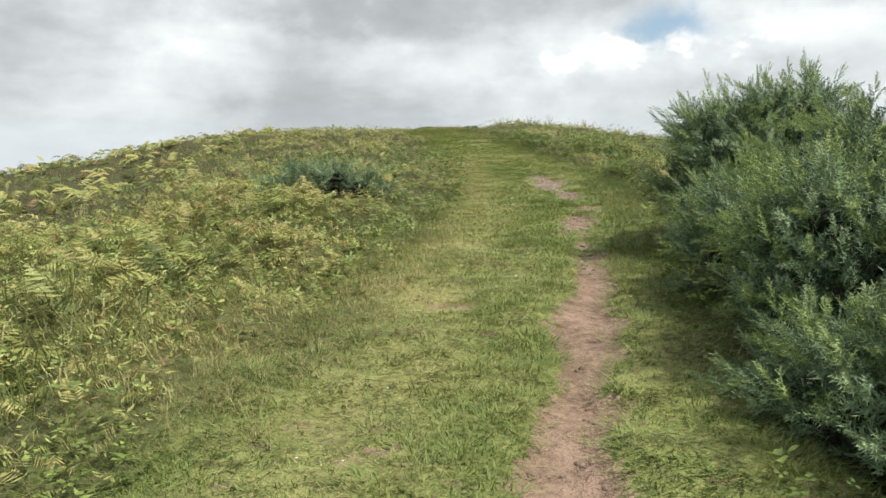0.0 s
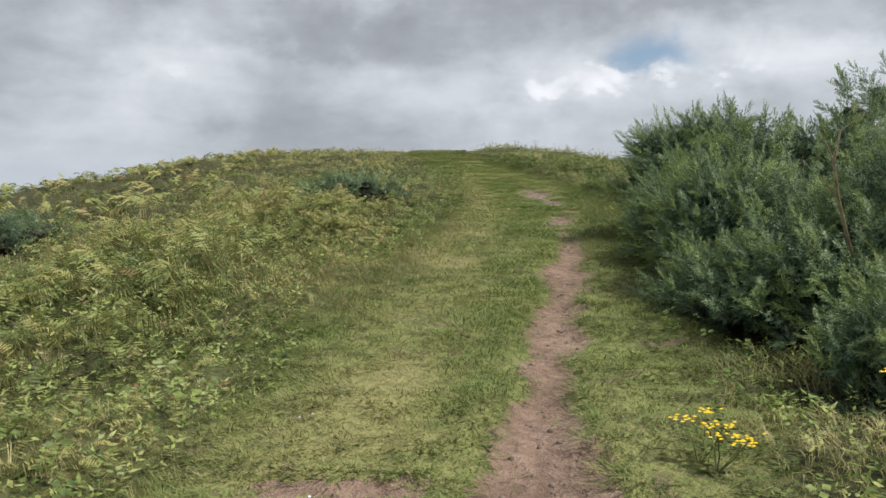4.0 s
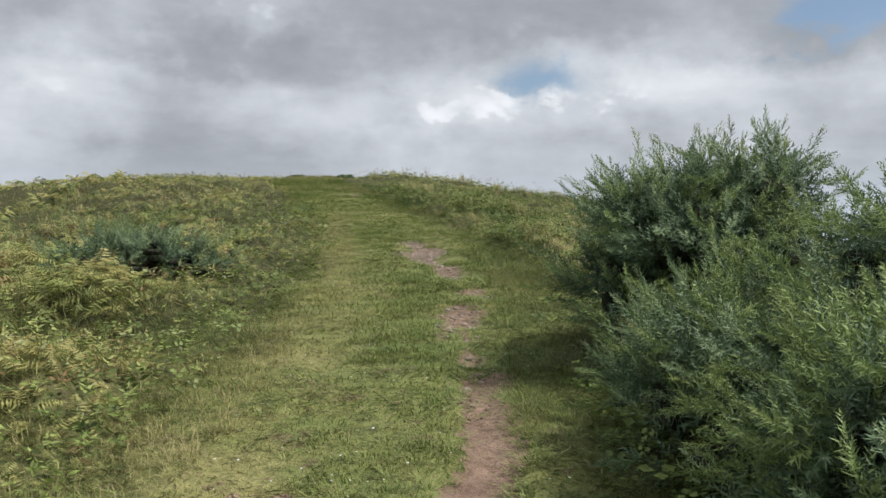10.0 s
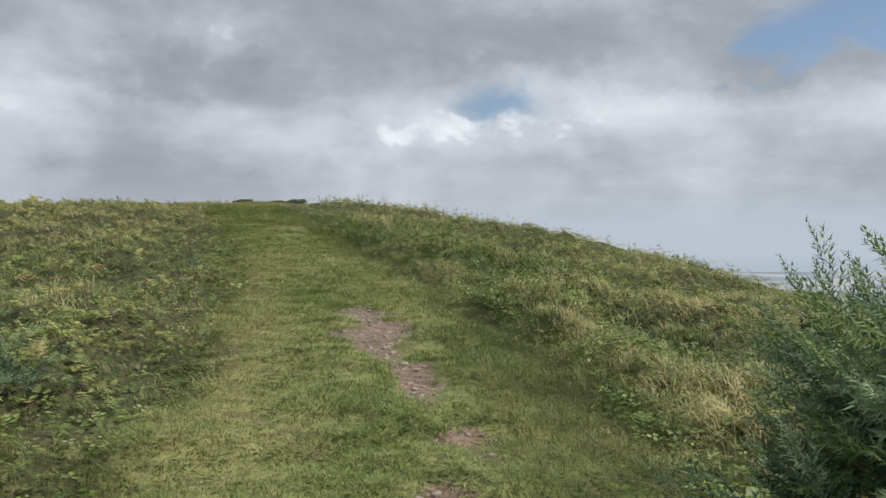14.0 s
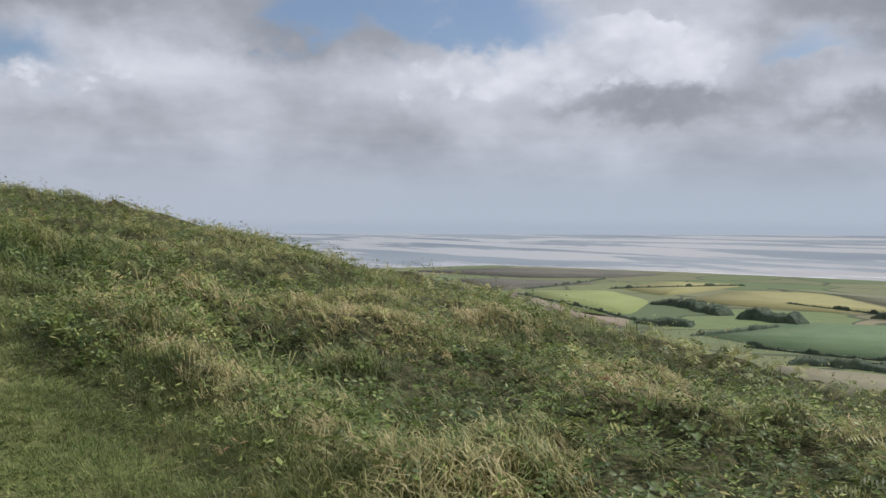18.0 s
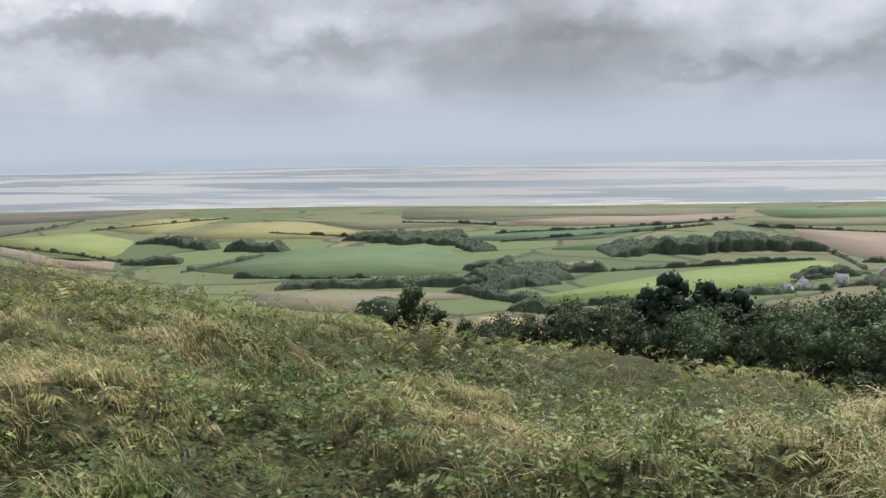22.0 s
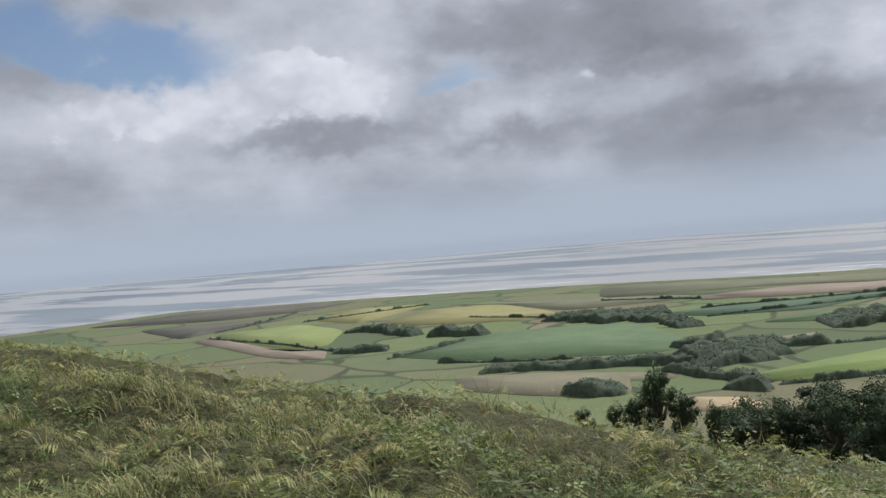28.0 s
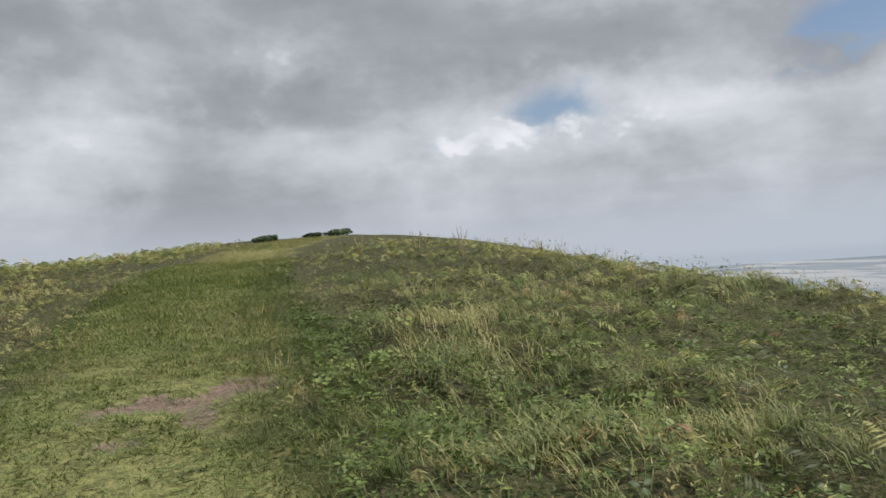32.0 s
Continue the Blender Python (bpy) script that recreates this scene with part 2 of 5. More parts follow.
def plain_material(name, dark, light, scale=1.0, rough=0.8, bump=0.3, fine=None, vary=0.0):
    m, nt, bsdf, out = fresh(name)
    p = place(nt)
    a = grain(nt, p, scale, 5.0, 0.6)
    b = grain(nt, p, fine or scale * 9, 4.0, 0.6)
    fac = spread(nt, calc(nt, "ADD", calc(nt, "MULTIPLY", a, 0.65), calc(nt, "MULTIPLY", b, 0.35)), 0.32, 0.68)
    if vary:
        info = node(nt, "ShaderNodeObjectInfo").outputs["Random"]
        fac = calc(nt, "ADD", fac, calc(nt, "MULTIPLY", calc(nt, "SUBTRACT", info, 0.5), vary), clamp=True)
    nt.links.new(blend(nt, fac, dark, light), bsdf.inputs["Base Color"])
    bsdf.inputs["Roughness"].default_value = rough
    bsdf.inputs["Specular IOR Level"].default_value = 0.3
    relief(nt, bsdf, b, bump)
    return m


def ground_material():
    m, nt, bsdf, out = fresh("hill_ground")
    p = place(nt)
    big, mid, fine, tiny = grain(nt, p, 0.35, 4.0), grain(nt, p, 2.2, 5.0, 0.6), grain(nt, p, 14.0, 5.0, 0.65), grain(nt, p, 70.0, 3.0, 0.6)
    # leaf litter; its darkest tones paint in the shade beneath the plants
    litter = grain(nt, p, 26.0, 5.0, 0.7)
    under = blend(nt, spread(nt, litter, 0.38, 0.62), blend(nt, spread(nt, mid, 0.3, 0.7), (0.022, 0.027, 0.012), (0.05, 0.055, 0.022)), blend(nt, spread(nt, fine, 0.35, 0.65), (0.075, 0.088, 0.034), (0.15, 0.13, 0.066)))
    green = blend(nt, spread(nt, big, 0.35, 0.65), (0.20, 0.235, 0.075), (0.275, 0.285, 0.105))
    lumps = grain(nt, p, 7.0, 5.0, 0.7)
    # dark creases between turf lumps: shade put into the green
    green = blend(nt, spread(nt, lumps, 0.36, 0.6), blend(nt, 0.8, green, (0.05, 0.06, 0.02)), green)
    flecks = grain(nt, p, 34.0, 4.0, 0.7)
    green = blend(nt, spread(nt, flecks, 0.52, 0.66, 0.0, 0.75), green, (0.34, 0.30, 0.13))
    straw = blend(nt, spread(nt, fine, 0.3, 0.7), (0.215, 0.21, 0.08), (0.385, 0.345, 0.15))
    dry = calc(nt, "MULTIPLY", attribute(nt, "dry"), spread(nt, mid, 0.30, 0.52), clamp=True)
    turf = blend(nt, dry, green, straw)
    scuff = spread(nt, calc(nt, "ADD", calc(nt, "MULTIPLY", grain(nt, p, 3.1, 4.0, 0.6), 0.6), calc(nt, "MULTIPLY", fine, 0.4)), 0.56, 0.62, 0.0, 0.7)
    turf = blend(nt, scuff, turf, (0.17, 0.125, 0.085))
    # turf further up is mixed darker: cloud shade put into its colour
    upper = attribute(nt, "upper")
    turf = blend(nt, upper, turf, blend(nt, spread(nt, flecks, 0.54, 0.68, 0.0, 0.7), blend(nt, spread(nt, lumps, 0.36, 0.62), (0.10, 0.115, 0.042), (0.235, 0.25, 0.09)), (0.36, 0.32, 0.15)))
    soil = blend(nt, spread(nt, calc(nt, "ADD", calc(nt, "MULTIPLY", mid, 0.5), calc(nt, "MULTIPLY", fine, 0.5)), 0.35, 0.65), (0.175, 0.115, 0.085), (0.35, 0.245, 0.185))
    soil = blend(nt, spread(nt, tiny, 0.62, 0.75, 0.0, 0.6), soil, (0.10, 0.07, 0.05))
    soil = blend(nt, upper, soil, blend(nt, spread(nt, fine, 0.3, 0.7), (0.11, 0.088, 0.07), (0.265, 0.21, 0.17)))
    edge = calc(nt, "ADD", attribute(nt, "earth"), calc(nt, "ADD", calc(nt, "MULTIPLY", calc(nt, "SUBTRACT", fine, 0.5), 2.0), calc(nt, "MULTIPLY", calc(nt, "SUBTRACT", mid, 0.5), 1.4)))
    bare = spread(nt, edge, 0.42, 0.62)
    far = blend(nt, spread(nt, grain(nt, p, 0.008, 5.0, 0.6), 0.35, 0.65), (0.095, 0.105, 0.06), (0.16, 0.155, 0.09))
    cells = node(nt, "ShaderNodeTexVoronoi")
    cells.inputs["Scale"].default_value = 0.0062
    bend = node(nt, "ShaderNodeTexNoise")
    nt.links.new(p, bend.inputs["Vector"])
    bend.inputs["Scale"].default_value = 0.006
    shift = node(nt, "ShaderNodeVectorMath", operation="MULTIPLY_ADD")
    nt.links.new(bend.outputs["Color"], shift.inputs[0])
    shift.inputs[1].default_value = (160, 160, 0)
    nt.links.new(p, shift.inputs[2])
    nt.links.new(shift.outputs[0], cells.inputs["Vector"])
    rims = node(nt, "ShaderNodeTexVoronoi")
    rims.feature = "DISTANCE_TO_EDGE"
    rims.inputs["Scale"].default_value = 0.0062
    nt.links.new(shift.outputs[0], rims.inputs["Vector"])
    pick = node(nt, "ShaderNodeSeparateColor")
    nt.links.new(cells.outputs["Color"], pick.inputs[0])
    crops = ramp(nt, pick.outputs[0], (0.0, (0.085, 0.12, 0.065)), (0.25, (0.16, 0.21, 0.09)), (0.5, (0.19, 0.17, 0.105)), (0.75, (0.115, 0.165, 0.075)), (1.0, (0.25, 0.215, 0.14)))
    far = blend(nt, 0.85, far, crops)
    far = blend(nt, spread(nt, rims.outputs["Distance"], 0.012, 0.028, 0.85, 0.0), far, (0.05, 0.062, 0.04))
    far = blend(nt, spread(nt, grain(nt, p, 0.06, 4.0), 0.35, 0.75, 0.0, 0.45), far, (0.12, 0.14, 0.065))
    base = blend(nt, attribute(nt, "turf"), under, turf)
    base = blend(nt, bare, base, soil)
    base = blend(nt, attribute(nt, "plain"), base, far)
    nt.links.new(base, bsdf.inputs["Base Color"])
    bsdf.inputs["Roughness"].default_value = 0.92
    bsdf.inputs["Specular IOR Level"].default_value = 0.2
    relief(nt, bsdf, calc(nt, "ADD", calc(nt, "ADD", fine, calc(nt, "MULTIPLY", lumps, 1.2)), calc(nt, "MULTIPLY", tiny, 0.4)), 0.8, 0.05)
    return m


def sea_material():
    m, nt, bsdf, out = fresh("estuary_water")
    p = place(nt)
    turn = node(nt, "ShaderNodeMapping")
    turn.inputs["Rotation"].default_value = (0, 0, radians(15))
    turn.inputs["Scale"].default_value = (0.0026, 0.0010, 1.0)
    nt.links.new(p, turn.inputs[0])
    bars = grain(nt, turn.outputs[0], 1.0, 5.0, 0.6, 0.4)
    bank = spread(nt, bars, 0.46, 0.53)
    wide = grain(nt, p, 0.0012, 3.0)
    water = blend(nt, spread(nt, wide, 0.35, 0.65), (0.13, 0.165, 0.20), (0.21, 0.245, 0.275))
    nt.links.new(blend(nt, bank, water, (0.36, 0.36, 0.355)), bsdf.inputs["Base Color"])
    put(nt, bsdf.inputs["Roughness"], spread(nt, bank, 0.0, 1.0, 0.45, 0.3))
    relief(nt, bsdf, grain(nt, p, 0.15, 4.0), 0.3, 0.5)
    return m


BRACKEN = leaf_material("bracken_leaf", [(0.0, (0.05, 0.068, 0.022)), (0.28, (0.135, 0.17, 0.052)), (0.5, (0.285, 0.32, 0.098)), (0.75, (0.43, 0.39, 0.15)), (1.0, (0.29, 0.18, 0.09))], patch=0.8)
BRAMBLE = leaf_material("bramble_leaf", [(0.0, (0.066, 0.104, 0.03)), (0.5, (0.155, 0.21, 0.055)), (0.8, (0.255, 0.32, 0.085)), (0.93, (0.324, 0.378, 0.148)), (1.0, (0.32, 0.37, 0.17))], rough=0.5, shine=0.32)
LONG_GRASS = leaf_material("long_grass", [(0.0, (0.075, 0.125, 0.034)), (0.35, (0.18, 0.215, 0.068)), (0.65, (0.33, 0.31, 0.125)), (1.0, (0.54, 0.45, 0.235))], patch=0.9, through_light=0.2)
TURF = leaf_material("short_turf", [(0.0, (0.12, 0.185, 0.045)), (0.45, (0.22, 0.275, 0.078)), (0.75, (0.315, 0.315, 0.115)), (1.0, (0.38, 0.31, 0.16))], patch=0.7, through_light=0.2)
GORSE = leaf_material("gorse_spines", [(0.0, (0.06, 0.1, 0.06)), (0.5, (0.165, 0.24, 0.13)), (0.8, (0.28, 0.36, 0.19)), (1.0, (0.38, 0.44, 0.23))], rough=0.6, through_light=0.12)
GORSE_TIP = leaf_material("gorse_fresh_tips", [(0.0, (0.11, 0.165, 0.06)), (0.5, (0.23, 0.31, 0.11)), (1.0, (0.38, 0.44, 0.17))], rough=0.6, through_light=0.15)
# lighter copy of the leaves: brightness of lit growth put into the colour
LIT_HERB = leaf_material("lit_herb_leaf", [(0.0, (0.14, 0.215, 0.055)), (0.5, (0.275, 0.36, 0.095)), (1.0, (0.43, 0.45, 0.155))], rough=0.46, through_light=0.3)
CLOD = plain_material("dry_earth_crumbs", (0.12, 0.085, 0.062), (0.30, 0.23, 0.18), 30.0, 0.95, 0.4)
STONE = plain_material("path_stone", (0.24, 0.20, 0.17), (0.42, 0.36, 0.31), 14.0, 0.9, 0.4)
GORSE_SHADE = plain_material("gorse_inner_shade", (0.018, 0.022, 0.013), (0.05, 0.05, 0.032), 9.0, 0.95, 0.8)
BARK = plain_material("grey_bark", (0.06, 0.045, 0.035), (0.16, 0.125, 0.10), 6.0, 0.9, 0.6)
TREE_LEAF = leaf_material("tree_leaf", [(0.0, (0.04, 0.066, 0.032)), (0.5, (0.08, 0.118, 0.052)), (0.85, (0.13, 0.172, 0.08)), (1.0, (0.20, 0.24, 0.12))], patch=0.12, rough=0.6, through_light=0.2, shine=0.25, vary=0.45)
PINE_LEAF = leaf_material("pine_needles", [(0.0, (0.02, 0.04, 0.022)), (1.0, (0.055, 0.09, 0.042))], through_light=0.05)
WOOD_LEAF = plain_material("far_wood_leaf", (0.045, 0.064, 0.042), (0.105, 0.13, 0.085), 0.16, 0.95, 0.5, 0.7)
YELLOW = plain_material("ragwort_petal", (0.62, 0.40, 0.012), (0.85, 0.60, 0.03), 40.0, 0.6, 0.1)
STALK = plain_material("green_stalk", (0.10, 0.13, 0.04), (0.20, 0.21, 0.09), 20.0, 0.7, 0.2)
DRY_STALK = plain_material("dry_stalk", (0.20, 0.15, 0.09), (0.42, 0.34, 0.22), 18.0, 0.8, 0.2)
GROUND, SEA = ground_material(), sea_material()
FIELD = {
    "bright_green": plain_material("bright_pasture", (0.168, 0.237, 0.071), (0.228, 0.292, 0.099), 0.02, 0.9, 0.1, 0.25),
    "green": plain_material("pasture", (0.096, 0.153, 0.075), (0.144, 0.200, 0.101), 0.02, 0.9, 0.1, 0.25),
    "dark_green": plain_material("root_crop", (0.071, 0.115, 0.071), (0.104, 0.154, 0.091), 0.02, 0.9, 0.1, 0.25),
    "lime": plain_material("mown_meadow", (0.196, 0.237, 0.086), (0.252, 0.291, 0.114), 0.02, 0.9, 0.1, 0.25),
    "yellow": plain_material("ripening_meadow", (0.232, 0.225, 0.096), (0.288, 0.267, 0.120), 0.02, 0.9, 0.1, 0.25),
    "olive": plain_material("rough_pasture", (0.136, 0.142, 0.089), (0.181, 0.181, 0.114), 0.02, 0.9, 0.1, 0.25),
    "heath": plain_material("brown_heath", (0.091, 0.088, 0.072), (0.134, 0.128, 0.102), 0.02, 0.9, 0.1, 0.2),
    "tan": plain_material("ploughed_field", (0.223, 0.182, 0.138), (0.285, 0.235, 0.178), 0.02, 0.9, 0.1, 0.25),
    "corn": plain_material("ripe_corn", (0.365, 0.283, 0.168), (0.434, 0.347, 0.210), 0.03, 0.9, 0.1, 0.3),
    "fawn": plain_material("hay_field", (0.172, 0.161, 0.105), (0.224, 0.206, 0.133), 0.02, 0.9, 0.1, 0.25)}
WHITEWASH = plain_material("white_render", (0.62, 0.61, 0.58), (0.78, 0.77, 0.74), 0.6, 0.85, 0.1)
PINKWASH = plain_material("pink_render", (0.50, 0.36, 0.32), (0.62, 0.47, 0.42), 0.6, 0.85, 0.1)
SLATE = plain_material("roof_slate", (0.11, 0.11, 0.125), (0.20, 0.20, 0.215), 0.8, 0.7, 0.2)
GLASS_DARK = plain_material("window_dark", (0.03, 0.035, 0.045), (0.06, 0.07, 0.08), 1.0, 0.15, 0.0)
FOAM = plain_material("surf_foam", (0.58, 0.59, 0.60), (0.74, 0.74, 0.74), 0.05, 0.8, 0.1)


# ---- the lie of the land ----
def ease(a, b, v):
    t = np.clip((v - a) / (b - a), 0, 1)
    return t * t * (3 - 2 * t)


def lattice(x, y, scale, seed=0):
    """Smooth value noise on a lattice, 0 to 1."""
    u, v = np.asarray(x, float) / scale, np.asarray(y, float) / scale
    i, j = np.floor(u), np.floor(v)
    a, b = u - i, v - j
    a, b = a * a * (3 - 2 * a), b * b * (3 - 2 * b)

    def h(p, q):
        n = np.sin(p * 127.1 + q * 311.7 + seed * 74.7) * 43758.5453
        return n - np.floor(n)
    return (h(i, j) * (1 - a) + h(i + 1, j) * a) * (1 - b) + (h(i, j + 1) * (1 - a) + h(i + 1, j + 1) * a) * b


def path_x(y):
    knots = (-20, 0, 5, 10, 16, 22, 26, 30, 34, 37, 50, 70, 90), (-0.9, -0.45, -0.25, 0.0, 0.3, -0.5, -1.4, -2.1, -3.0, -3.7, -5.2, -5.6, -5.6)
    return sum(np.interp(np.asarray(y, float) + d, *knots) for d in (-2, -1, 0, 1, 2)) / 5


def path_half(y):
    return 1.2 - 0.25 * ease(15, 23, y)


def ridge(y, u):
    """Height along the ridge; beside the path the crest lies further off than on the open slope."""
    y = np.asarray(y, float)
    near = 0.1300 * y - 0.00232 * y ** 2 + 0.0000523 * y ** 3
    low = -0.179 * (-10 - y) - 1.58
    knots = (20, 30, 40, 52, 62, 75, 100, 140, 200, 700), (2.09, 3.22, 4.55, 5.25, 5.45, 5.1, 2.4, -6.0, -21.0, -130.0)
    worn = (20, 30, 40, 52, 62, 75, 85, 100, 140, 200, 700), (2.09, 3.17, 4.14, 4.92, 5.45, 6.1, 6.2, 5.4, -2.0, -19.0, -130.0)
    slope = sum(np.interp(y + d, *knots) for d in (-3, -1.5, 0, 1.5, 3)) / 5
    track = sum(np.interp(y + d, *worn) for d in (-3, -1.5, 0, 1.5, 3)) / 5
    far = track + (slope - track) * ease(0.8, 4.0, u) * ease(70, 60, y)
    z = np.where(y < -10, low, near)
    return z * (1 - ease(26, 34, y)) + far * ease(26, 34, y)


def fall(u, start, bend, steepest):
    """Drop beside the ridge: a slope that steepens to a limit."""
    turn = (steepest - start) / (2 * bend)
    v = np.minimum(u, turn)
    return start * v + bend * v * v + steepest * np.maximum(u - turn, 0)


def shore(x, y):
    wave = 60 * (lattice(x, y, 400, 3) - 0.5) + 120 * (lattice(x, y, 900, 4) - 0.5)
    return np.minimum(1560 - 0.27 * y - x, 1500 - y) + wave


def hummock(x, y):
    """Tussocks and hollows of the rough slopes."""
    return 0.52 * (lattice(x, y, 1.1, 91) - 0.5) + 0.30 * (lattice(x, y, 0.5, 92) - 0.5)


def land(x, y):
    x, y = np.asarray(x, float), np.asarray(y, float)
    u = x - path_x(y)
    z = ridge(y, u) - fall(np.maximum(u - 1.0, 0), 0.085, 0.0076, 0.30) * (1 - 0.08 * ease(24, 40, y) * ease(30, 12, u)) - fall(np.maximum(-u - 1.0, 0), 0.036, 0.0049, 0.23) * (1 - 0.3 * ease(16, 30, y))
    z = z + 0.28 * (1 - 0.68 * ease(20, 27, y)) * ease(2.5, 8, u) * ease(34, 20, u) * ease(8, 15, y) * ease(46, 36, y)
    z = z + 0.35 * (lattice(x, y, 9, 1) - 0.5) * ease(1.2, 6, np.abs(u)) + (0.10 * (lattice(x, y, 2.1, 2) - 0.5) + hummock(x, y) * ease(34, 22, np.abs(y - 12))) * ease(1.0, 2.2, np.abs(u)) * ease(26, 12, np.abs(u))
    z = z + (0.05 * (lattice(x, y, 0.55, 5) - 0.5) + 0.05 * (lattice(x, y, 0.24, 6) - 0.5)) * ease(34, 20, np.hypot(x, y)) - 0.05 * bare_mask(x, y)
    z = z + 0.16 * ease(2.5, 6, -u) * ease(18, 9, -u) * ease(27, 33, y) * ease(48, 40, y)
    # a swell and a dip of the open slope
    z = z + 0.44 * np.exp(-((x - 12.8) / 3.4) ** 2 - ((y - 27.4) / 2.8) ** 2) - 0.11 * np.exp(-((x - 9.0) / 4.0) ** 2 - ((y - 19.8) / 3.0) ** 2)
    s = shore(x, y)
    low = -104 - 11 * ease(60, -260, s)
    k = 9.0
    return low + k * np.logaddexp(0, np.clip((z - low) / k, -40, 60))


def strip_x(y):
    return np.interp(y, (-8, 2, 5, 8, 10.8), (-0.25, -0.05, 0.10, 0.36, 0.58))


def bare_mask(x, y):
    """Trodden earth: a narrow strip, then patches further up the path."""
    x, y = np.asarray(x, float), np.asarray(y, float)
    w = 0.17 + 0.12 * (lattice(x * 0, y, 0.9, 8) - 0.4) + 0.22 * (lattice(x, y, 0.33, 15) - 0.5) + 0.13 * np.exp(-((y - 3.6) / 0.7) ** 2)
    m = ease(w + 0.09, w - 0.09, np.abs(x - strip_x(y))) * ease(11.2, 10.5, y)

    # broken traces of the same strip further up
    trace = np.interp(y, (10.5, 12.8, 14.0, 15.5, 17.3, 20.0), (0.55, 0.58, 0.7, 0.56, 0.28, -0.1))
    broken = 0.85 * ease(0.36, 0.08, np.abs(x - trace) + 0.4 * (lattice(x, y, 0.5, 13) - 0.5)) * ease(0.3, 0.6, lattice(x, y, 0.75, 14))
    m = np.maximum(m, broken * ease(10, 11, y) * ease(20, 18, y))

    def spot(px, py, rx, ry):
        ragged = 1.3 * (lattice(x, y, 0.28, 11) - 0.5) + 1.0 * (lattice(x, y, 0.6, 12) - 0.5)
        return 0.85 * ease(1.25, 0.5, np.hypot((x - px) / rx, (y - py) / ry) + ragged)
    for px, py, rx, ry in ((0.60, 12.8, 0.24, 0.55), (0.57, 11.8, 0.2, 0.32), (0.53, 11.2, 0.16, 0.25), (0.72, 14.1, 0.26, 0.42), (0.57, 15.4, 0.18, 0.85), (0.28, 17.2, 0.34, 1.4), (-1.65, 29.5, 0.5, 0.75),
                           (-0.75, 3.3, 0.35, 0.14), (-0.85, 6.0, 0.3, 0.2), (1.0, 5.6, 0.3, 0.2), (-0.45, 8.6, 0.2, 0.14)):
        m = np.maximum(m, spot(px, py, rx, ry))
    return m


def turf_mask(x, y):
    wob = 0.6 * (lattice(x, y, 1.3, 9) - 0.5) + 0.45 * (lattice(x, y, 0.5, 10) - 0.5)
    near_bank = 0.4 * ease(3.4, 0.6, path_x(y) - x - path_half(y) + 3 * wob) * (x < path_x(y)) * ease(15, 10, y)
    return np.maximum(ease(0.4, -0.25, np.abs(x - path_x(y)) + wob - path_half(y)), near_bank)


def dry_mask(x, y):
    """Worn, straw coloured turf along the left of the path."""
    u = x - path_x(y)
    mid = np.interp(y, (2, 6, 10, 16, 24), (-0.45, -0.65, -0.75, -1.02, -0.95))
    left = np.exp(-((u - mid) / 0.42) ** 2) * ease(0, 4, y) * ease(28, 22, y)
    return np.clip(np.maximum(left * (0.30 + 0.6 * lattice(x, y, 0.8, 17)), 0.38 * ease(17, 23, y) * (1 - 0.6 * ease(26, 31, y)) + 0.45 * ease(38, 46, y)), 0, 1)


def big_mesh(name, verts, faces, material, tint=None, parent=None, smooth=False):
    """One mesh of triangles from arrays, linked under parent if there is one."""
    me = bpy.data.meshes.new(name)
    verts, faces = np.asarray(verts, np.float32), np.asarray(faces, np.int32)
    me.vertices.add(len(verts))
    me.vertices.foreach_set("co", verts.ravel())
    me.loops.add(faces.size)
    me.loops.foreach_set("vertex_index", faces.ravel())
    me.polygons.add(len(faces))
    me.polygons.foreach_set("loop_start", np.arange(0, faces.size, faces.shape[1], dtype=np.int32))
    me.update(calc_edges=True)
    if tint is not None:
        a = me.attributes.new("tint", "FLOAT", "POINT")
        a.data.foreach_set("value", np.asarray(tint, np.float32))
    if smooth:
        me.polygons.foreach_set("use_smooth", np.ones(len(faces), bool))
    me.materials.append(material)
    ob = new(name, me)
    if parent is not None:
        ob.parent = parent
    return ob


def steps(inner, fine, reach, growth):
    """Grid lines from 0 outwards: even to inner, then widening to reach."""
    out = list(np.arange(0, inner, fine))
    d = fine
    while out[-1] < reach:
        d *= growth
        out.append(out[-1] + d)
    return np.array(out)


